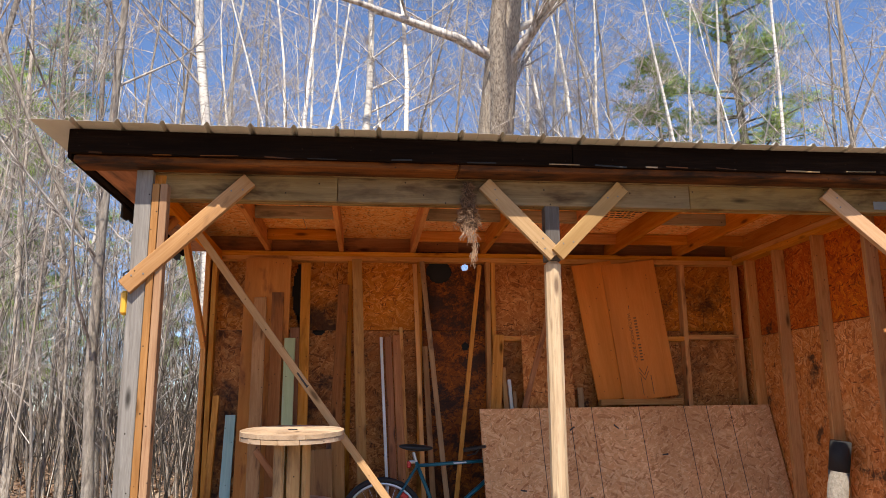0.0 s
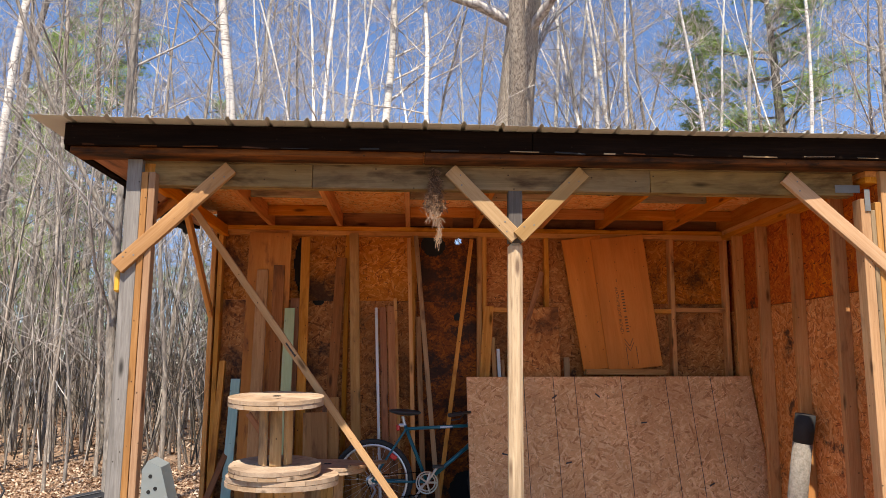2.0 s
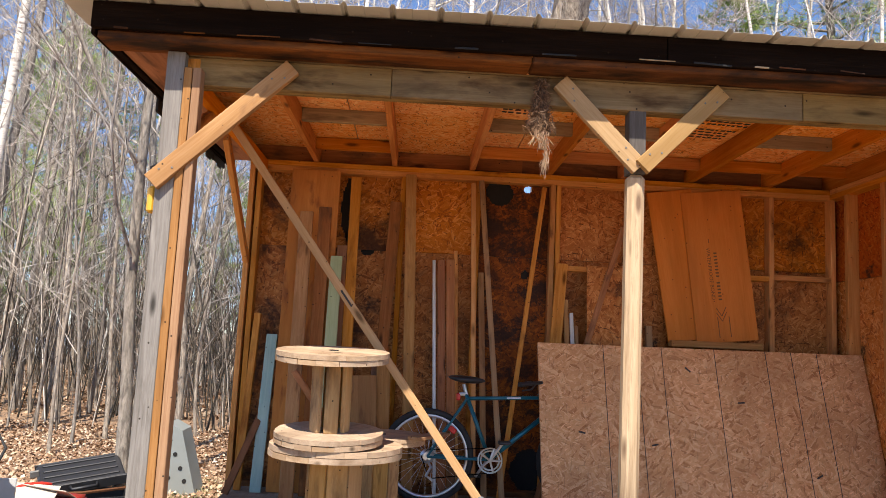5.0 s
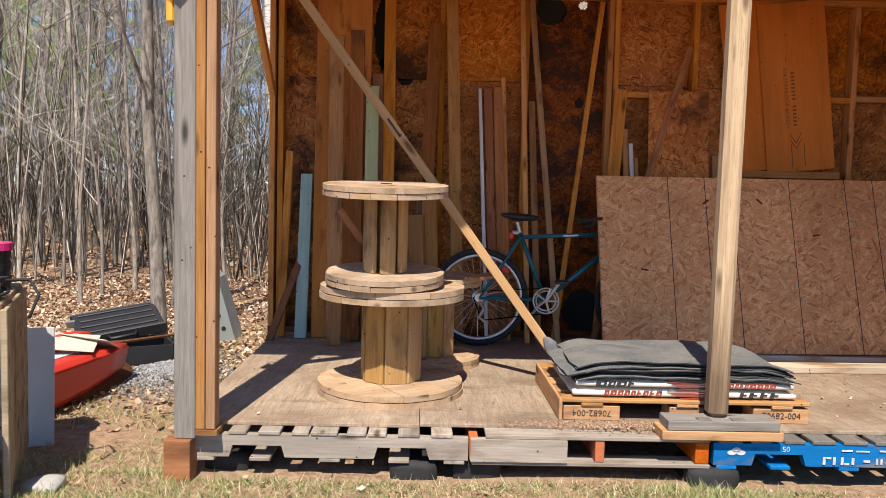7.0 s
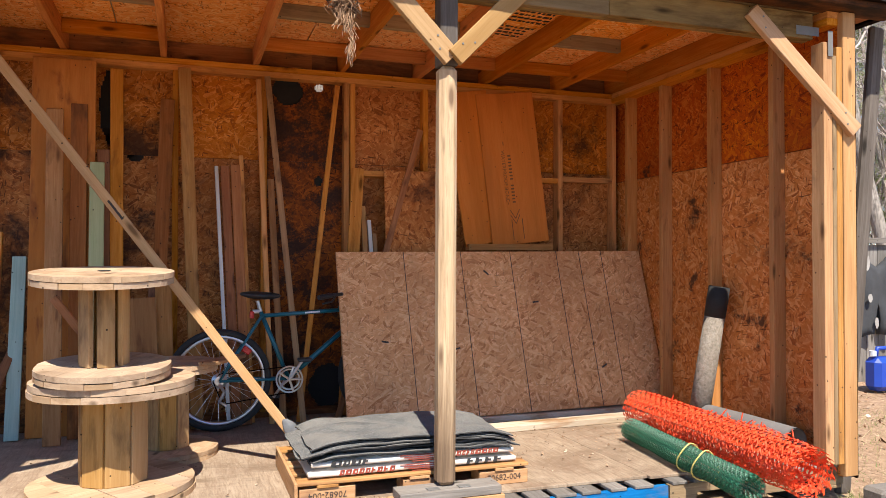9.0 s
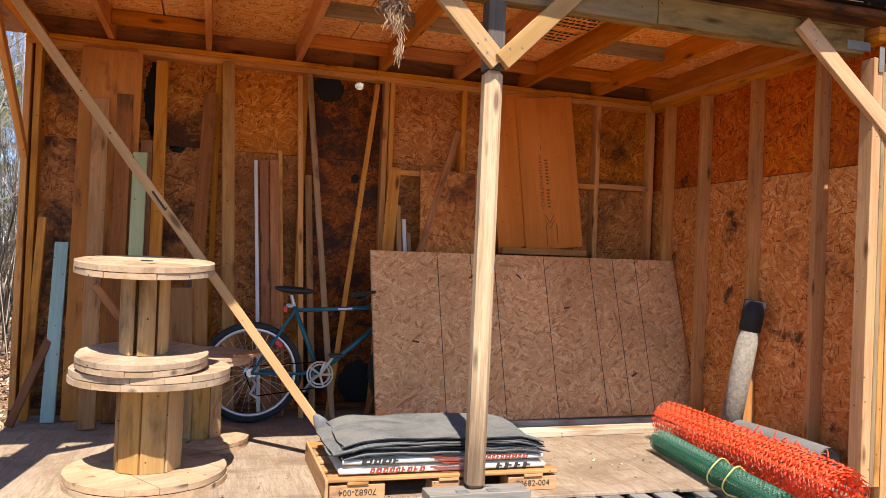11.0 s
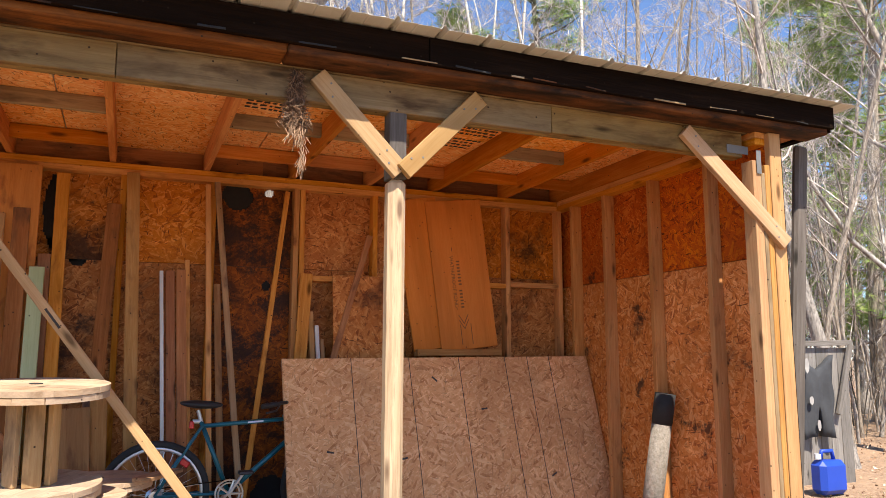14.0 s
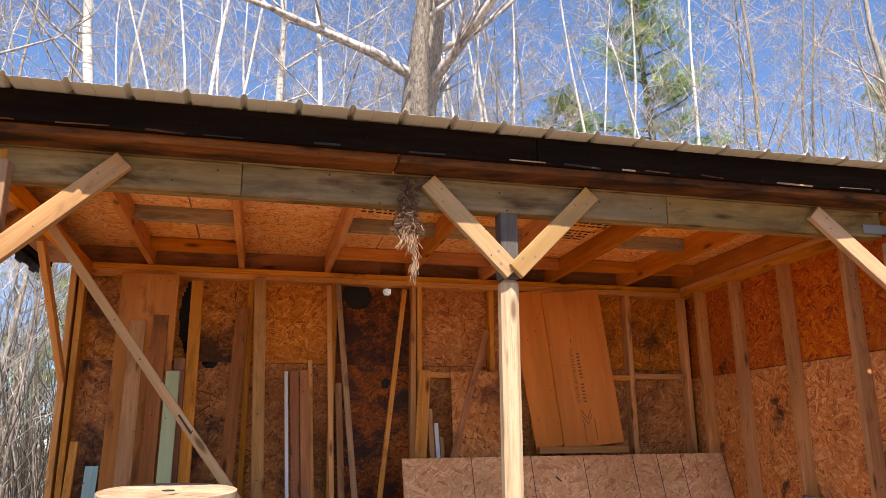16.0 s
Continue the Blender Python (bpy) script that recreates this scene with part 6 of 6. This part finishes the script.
right_tree = bare_tree("maple_tree", 35, 14, 0.155, PALEBARK, 0.12, 18, 6, 5, 0.9, fork=2, label="large pale many-limbed bare tree beside the wood", lean=(0.08, 0), twig_r=0.007)
right_tree.matrix_basis = pose(10.85, 8.5, 0)
dark_tree = bare_tree("maple_tree", 36, 10, 0.10, BARK, 0.3, 12, 5, 3, 0.7, label="dark leaning bare trunk beside the old fence", lean=(-0.12, 0.05))
dark_tree.matrix_basis = pose(8.9, 7.9, 0)
KINDS[3].matrix_basis = pose(-1.9, 11.4, 0, 0, 0, 10)
KINDS[4].matrix_basis = pose(1.3, 11.6, 0, 0, 0, 80)
KINDS[0].matrix_basis = pose(-3.9, 12.6, 0)
KINDS[1].matrix_basis = pose(-6.7, 12.4, 0)
KINDS[2].matrix_basis = pose(-4.6, 11.2, 0)
for k in (5, 6, 7):
    KINDS[k].matrix_basis = pose(-2.4 - 0.5 * k, 8.5 + 0.6 * k, 0)
copy_thing(KINDS[3], pose(0.05, 11.9, 0, 0, 0, 200))
for x, y, r in ((4.6, 14.2, 30), (5.9, 16.0, 150), (7.4, 14.8, 260)):
    copy_thing(KINDS[4], pose(x, y, 0, 0, 0, r))
copy_thing(KINDS[3], pose(-5.0, 9.3, 0, 0, 0, 120) @ Matrix.Diagonal((0.7, 0.7, 1, 1)))
copy_thing(KINDS[1], pose(-8.9, 14.9, 0, 2, -2, 20))

rng = random.Random(5)


def scatter(n, xs, ys, kinds, keep=lambda x, y: True, size=(0.75, 1.15)):
    done = 0
    while done < n:
        x, y = rng.uniform(*xs), rng.uniform(*ys)
        if not keep(x, y):
            continue
        s = rng.uniform(*size)
        m = pose(x, y, 0, rng.uniform(-6, 6), rng.uniform(-6, 6), rng.uniform(0, 360)) @ Matrix.Diagonal((s, s, 0.45 + 0.55 * s, 1))
        copy_thing(KINDS[rng.choice(kinds)], m)
        done += 1


clear = lambda x, y: not (-3.0 < x < 4.6 and y < 7.6) and not (5.5 < x < 8.8 and y < 7.8)
scatter(100, (-14, -2.2), (8.6, 19), [5, 6, 6, 6, 6, 7, 5], clear, (0.35, 0.85))
scatter(16, (-14, -3.2), (10, 20), [2, 4, 2, 0], clear, (0.6, 0.9))
scatter(44, (-24, -4), (16, 34), [0, 2, 2, 2, 4, 7, 7], size=(0.6, 0.95))
scatter(34, (-4, 9), (11.5, 21), [0, 2, 2, 3, 4, 4, 4, 5, 7], clear, (0.6, 1.0))
scatter(15, (-5, 20), (18, 34), [0, 1, 2, 3, 3, 4])
scatter(36, (7, 22), (7.8, 22), [0, 1, 2, 2, 4, 5, 6, 7], clear, (0.6, 1.0))
scatter(18, (-60, 60), (34, 60), [0, 1, 2, 3, 7])
scatter(54, (8.3, 15), (8.0, 13), [5, 5, 6, 7, 6, 5, 2], size=(0.5, 1.0))

# far undergrowth, too many stems to count
V, F = [], []
for i in range(5200):
    y = rng.uniform(10, 48)
    x = rng.uniform(-0.95, 0.15) * y if rng.random() < 0.72 else rng.uniform(0.55, 1.6) * y
    h = rng.uniform(1.2, 5.5) if i % 3 or y < 20 else rng.uniform(4, 11)
    a = Vector((x, y, 0))
    d = Vector((rng.uniform(-0.25, 0.25), rng.uniform(-0.2, 0.2), 1))
    p, r = limb(rng, a, d, h, rng.uniform(0.006, 0.02), 3, 0.08, 0.02)
    tube_into(V, F, p, r, 3)
    for b in range(5):
        k = rng.randint(1, 2)
        q, s = limb(rng, p[k], Vector((rng.uniform(-1, 1), rng.uniform(-1, 1), 0.7)), h * 0.25, 0.006, 2, 0.15, 0.03)
        tube_into(V, F, q, s, 3)
BRUSH = island_mat("brush_stems", [(0.0, (0.022, 0.018, 0.013)), (0.6, (0.11, 0.09, 0.066)), (0.82, (0.30, 0.245, 0.19)), (1.0, (0.70, 0.63, 0.54))])
tagged(part("undergrowth", list_mesh(V, F, BRUSH), None), "tangle of thin bare stems and brush in the wood", "undergrowth", kind="stuff")


# ---- pines ----
NEEDLE = Mat("pine_needles", 0.6)
NEEDLE.colour(NEEDLE.ramp(NEEDLE.noise(NEEDLE.vec((1, 1, 1)), 2.2, 4, 0.6), [(0.3, (0.08, 0.15, 0.03)), (0.5, (0.25, 0.35, 0.07)), (0.72, (0.46, 0.55, 0.15))]))


def pine(name, seed, height, base, radius, label):
    """A white pine: straight trunk, whorls of boughs and tufts of needles."""
    rg = random.Random(seed)
    TV, TF, NV, NF = [], [], [], []
    pts, rad = limb(rg, Vector((0, 0, -0.1)), Vector((0, 0, 1)), height, 0.2, 10, 0.02, 0.05)
    tube_into(TV, TF, pts, rad, 7)
    for i in range(70):
        u = base + (1 - base) * (i + rg.random()) / 70
        j = min(int(u * 10), 9)
        p = pts[j].lerp(pts[j + 1], u * 10 - j)
        a = rg.uniform(0, 6.28)
        L = radius * (1.1 - 0.9 * u) * rg.uniform(0.6, 1.3)
        q, s = limb(rg, p, Vector((math.cos(a), math.sin(a), 0.1)), L, 0.035, 5, 0.12, 0.05)
        tube_into(TV, TF, q, s, 4)
        for k in range(34):
            v = rg.uniform(0.3, 1)
            jj = min(int(v * 5), 4)
            c = q[jj].lerp(q[jj + 1], v * 5 - jj) + Vector((rg.gauss(0, 0.2), rg.gauss(0, 0.2), rg.gauss(0.05, 0.12)))
            for t in range(22):
                d = Vector((rg.gauss(0, 1), rg.gauss(0, 1), rg.gauss(0.4, 0.8))).normalized() * rg.uniform(0.14, 0.30)
                w = d.orthogonal().normalized() * 0.0085
                b = len(NV)
                NV += [c - w, c + w, c + d]
                NF.append((b, b + 1, b + 2))
    ob = empty(name)
    part("trunk", list_mesh(TV, TF, BARK), None, ob)
    part("crown", list_mesh(NV, NF, NEEDLE.m, False), None, ob)
    return tagged(ob, label, "tree", "pines")


pine_a = pine("pine_tree", 3, 13.5, 0.2, 3.1, "green white pine rising behind the bare trees")
pine_a.matrix_basis = pose(9.3, 15.8, 0)
pine_b = pine("pine_tree", 9, 14, 0.12, 3.2, "dark green pine at the edge of the wood")
pine_b.matrix_basis = pose(15.5, 12.5, 0)
for x, y, r in ((-14, 30, 40), (-18, 34, 90), (11, 24, 200), (-9, 36, 10), (-9.5, 23, 70), (-12.5, 26, 130), (-16, 22, 300), (20, 20, 60), (17.5, 14.5, 150), (20, 16.5, 280)):
    copy_thing(pine_b, pose(x, y, 0, 0, 0, r))


# ---- leaf litter, grass, gravel ----
LEAF = island_mat("dry_leaves", [(0.0, (0.10, 0.05, 0.026)), (0.3, (0.25, 0.14, 0.075)), (0.6, (0.41, 0.265, 0.16)), (0.85, (0.56, 0.42, 0.285)), (1.0, (0.68, 0.55, 0.41))])
GRASS = island_mat("spring_grass", [(0.0, (0.07, 0.14, 0.025)), (0.38, (0.19, 0.24, 0.06)), (0.55, (0.38, 0.32, 0.15)), (1.0, (0.60, 0.50, 0.30))])
STONE = island_mat("gravel_stones", [(0.0, (0.11, 0.108, 0.105)), (0.5, (0.25, 0.25, 0.245)), (1.0, (0.42, 0.41, 0.40))])
SOIL = island_mat("soil_clods", [(0.0, (0.12, 0.065, 0.035)), (0.4, (0.33, 0.20, 0.115)), (1.0, (0.50, 0.34, 0.21))])


def ground_z(x, y):
    if -8 <= x <= 10 and 0 < y < 12:
        return 0.035 * noise.noise(Vector((x * 0.9, y * 0.9, 0))) + 0.015 * noise.noise(Vector((x * 3, y * 3, 5))) - 0.015 - 0.05 * math.exp(-((x - 0.15) ** 2 * 4 + (y - 3.25) ** 2 * 14))
    return 0.0


free = lambda x, y: not (-1.02 < x < 3.75 and 3.98 < y < 6.4)
V, F = [], []
for i in range(46000):
    if i < 30000:
        x, y = rng.uniform(-6.5, -0.9), 4.6 + 6.5 * rng.random() ** 0.8
    elif i < 40000:
        y = rng.uniform(9, 26)
        x = -rng.uniform(0.0, 0.75) * y
    elif i < 43000:
        x, y = rng.uniform(3.9, 12), rng.uniform(4.8, 14)
    else:
        x, y = rng.uniform(-2.2, 3.6), rng.uniform(2.6, 4.4)
        if rng.random() < 0.8:
            continue
    if not free(x, y) or (x > -1.9 and x < -1.0 and y < 5.6 and rng.random() < 0.6):
        continue
    s = rng.uniform(0.014, 0.034) * (2.0 if y > 12 else 0.7 if y < 4.5 else 1)
    m = Matrix.Translation((x, y, ground_z(x, y) + rng.uniform(0.004, 0.035))) @ Euler((rng.gauss(0, 0.45), rng.gauss(0, 0.45), rng.uniform(0, 6.28))).to_matrix().to_4x4()
    b = len(V)
    cu = rng.uniform(-0.3, 0.5) * s
    for u, v, w in ((-1, 0, cu), (0, -0.6, 0), (1, 0, cu), (0, 0.6, 0)):
        V.append(m @ Vector((u * s, v * s, w)))
    F += [(b, b + 1, b + 3), (b + 1, b + 2, b + 3)]
tagged(part("fallen_leaves", list_mesh(V, F, LEAF, False), None), "dry brown fallen leaves covering the ground", "leaf litter", kind="stuff")

V, F = [], []
for i in range(130000):
    x, y = rng.gauss(0.8, 2.2), 4.05 - abs(rng.gauss(0, 0.9))
    if i % 9 == 0:
        x, y = rng.uniform(-2.3, -0.9), rng.uniform(4, 7.6)
    if i % 11 == 0:
        x, y = rng.uniform(3.8, 9), rng.uniform(3.2, 6.6)
    patch = noise.noise(Vector((x * 1.6, y * 2.2, 9)))
    bare = math.exp(-((x - 0.3) ** 2 * 2.4 + (y - 3.5) ** 2 * 5))
    if patch < (-0.24 if x < -0.3 or x > 1.5 else 0.05) + rng.uniform(-0.15, 0.15) or rng.random() < bare * 1.4 or not free(x, y):
        continue
    h = rng.uniform(0.02, 0.075)
    a = rng.uniform(0, 6.28)
    lean = Vector((rng.gauss(0, 1.3), rng.gauss(0, 1.3), 1)).normalized() * h
    w = Vector((math.cos(a), math.sin(a), 0)) * 0.0022
    p = Vector((x, y, ground_z(x, y)))
    b = len(V)
    V += [p - w, p + w, p + lean]
    F.append((b, b + 1, b + 2))
tagged(part("grass", list_mesh(V, F, GRASS, False), None), "sparse short spring grass, green and straw-coloured", "grass", kind="stuff")


def pebbles(name, n, place_at, size, mat, label, category):
    V, F = [], []
    octa = ((1, 0, 0), (0, 1, 0), (-1, 0, 0), (0, -1, 0), (0, 0, 1), (0, 0, -1))
    tri = ((0, 1, 4), (1, 2, 4), (2, 3, 4), (3, 0, 4), (1, 0, 5), (2, 1, 5), (3, 2, 5), (0, 3, 5))
    for i in range(n):
        x, y, z = place_at()
        s = rng.uniform(*size)
        m = Matrix.Translation((x, y, z)) @ Euler((rng.uniform(0, 6), rng.uniform(0, 6), rng.uniform(0, 6))).to_matrix().to_4x4()
        b = len(V)
        V += [m @ Vector((u * s * rng.uniform(0.6, 1.3), v * s * rng.uniform(0.6, 1.2), w * s * rng.uniform(0.5, 1))) for u, v, w in octa]
        F += [tuple(b + k for k in t) for t in tri]
    return tagged(part(name, list_mesh(V, F, mat, False), None), label, category, kind="stuff")


def gravel_spot():
    a, r = rng.uniform(0, 6.28), abs(rng.gauss(0, 0.24))
    x, y = -1.6 + r * math.cos(a), 5.75 + 1.5 * r * math.sin(a)
    return x, y, ground_z(x, y) + 0.05 * math.exp(-r * r * 9) + 0.006


pebbles("gravel", 4500, gravel_spot, (0.005, 0.012), STONE, "small heap of grey gravel on the ground", "gravel")


def soil_spot():
    x, y = rng.gauss(0.3, 0.9), rng.uniform(3.0, 4.0)
    return x, y, ground_z(x, y) + 0.003


pebbles("soil", 6000, soil_spot, (0.002, 0.010), SOIL, "loose brown soil and small clods before the pallets", "soil")


def crumb_spot():
    x, y = rng.gauss(0.95, 0.22), rng.gauss(4.13, 0.035)
    return x, y, DECK + 0.004


pebbles("debris", 1500, crumb_spot, (0.002, 0.006), SOIL, "dry crumbs and wood debris on the deck edge", "debris")


def floor_crumb():
    x, y = rng.uniform(1.9, 3.4), abs(rng.gauss(0, 0.35)) * -1 + 5.4
    return x, y, DECK + 0.003


pebbles("debris", 900, floor_crumb, (0.001, 0.004), SOIL, "dry crumbs and dirt on the plywood floor", "debris")
rough_block("root_clod", (-0.25, 3.41, -0.055), (-0.09, 3.55, 0.012), BROWNTRIM, "dark clod of roots and soil lying on bare ground", "soil clod", 0.045, 12)
V, F = [], []
for i in range(90):
    x, y = rng.uniform(1.9, 2.75), rng.uniform(4.25, 5.45)
    if i > 60:
        x, y = rng.uniform(-0.9, 0.6), rng.uniform(4.2, 5.6)
    s = rng.uniform(0.005, 0.014)
    m = Matrix.Translation((x, y, DECK + 0.008)) @ Euler((rng.gauss(0, 0.3), rng.gauss(0, 0.3), rng.uniform(0, 6.28))).to_matrix().to_4x4()
    b = len(V)
    V += [m @ Vector((u * s, v * s, w * s)) for u, v, w in ((-1, 0, 0.3), (0, -0.6, 0), (1, 0, 0.3), (0, 0.6, 0))]
    F += [(b, b + 1, b + 3), (b + 1, b + 2, b + 3)]
tagged(part("floor_leaves", list_mesh(V, F, LEAF, False), None), "few dry leaf scraps on the plywood floor", "leaf litter", kind="stuff")
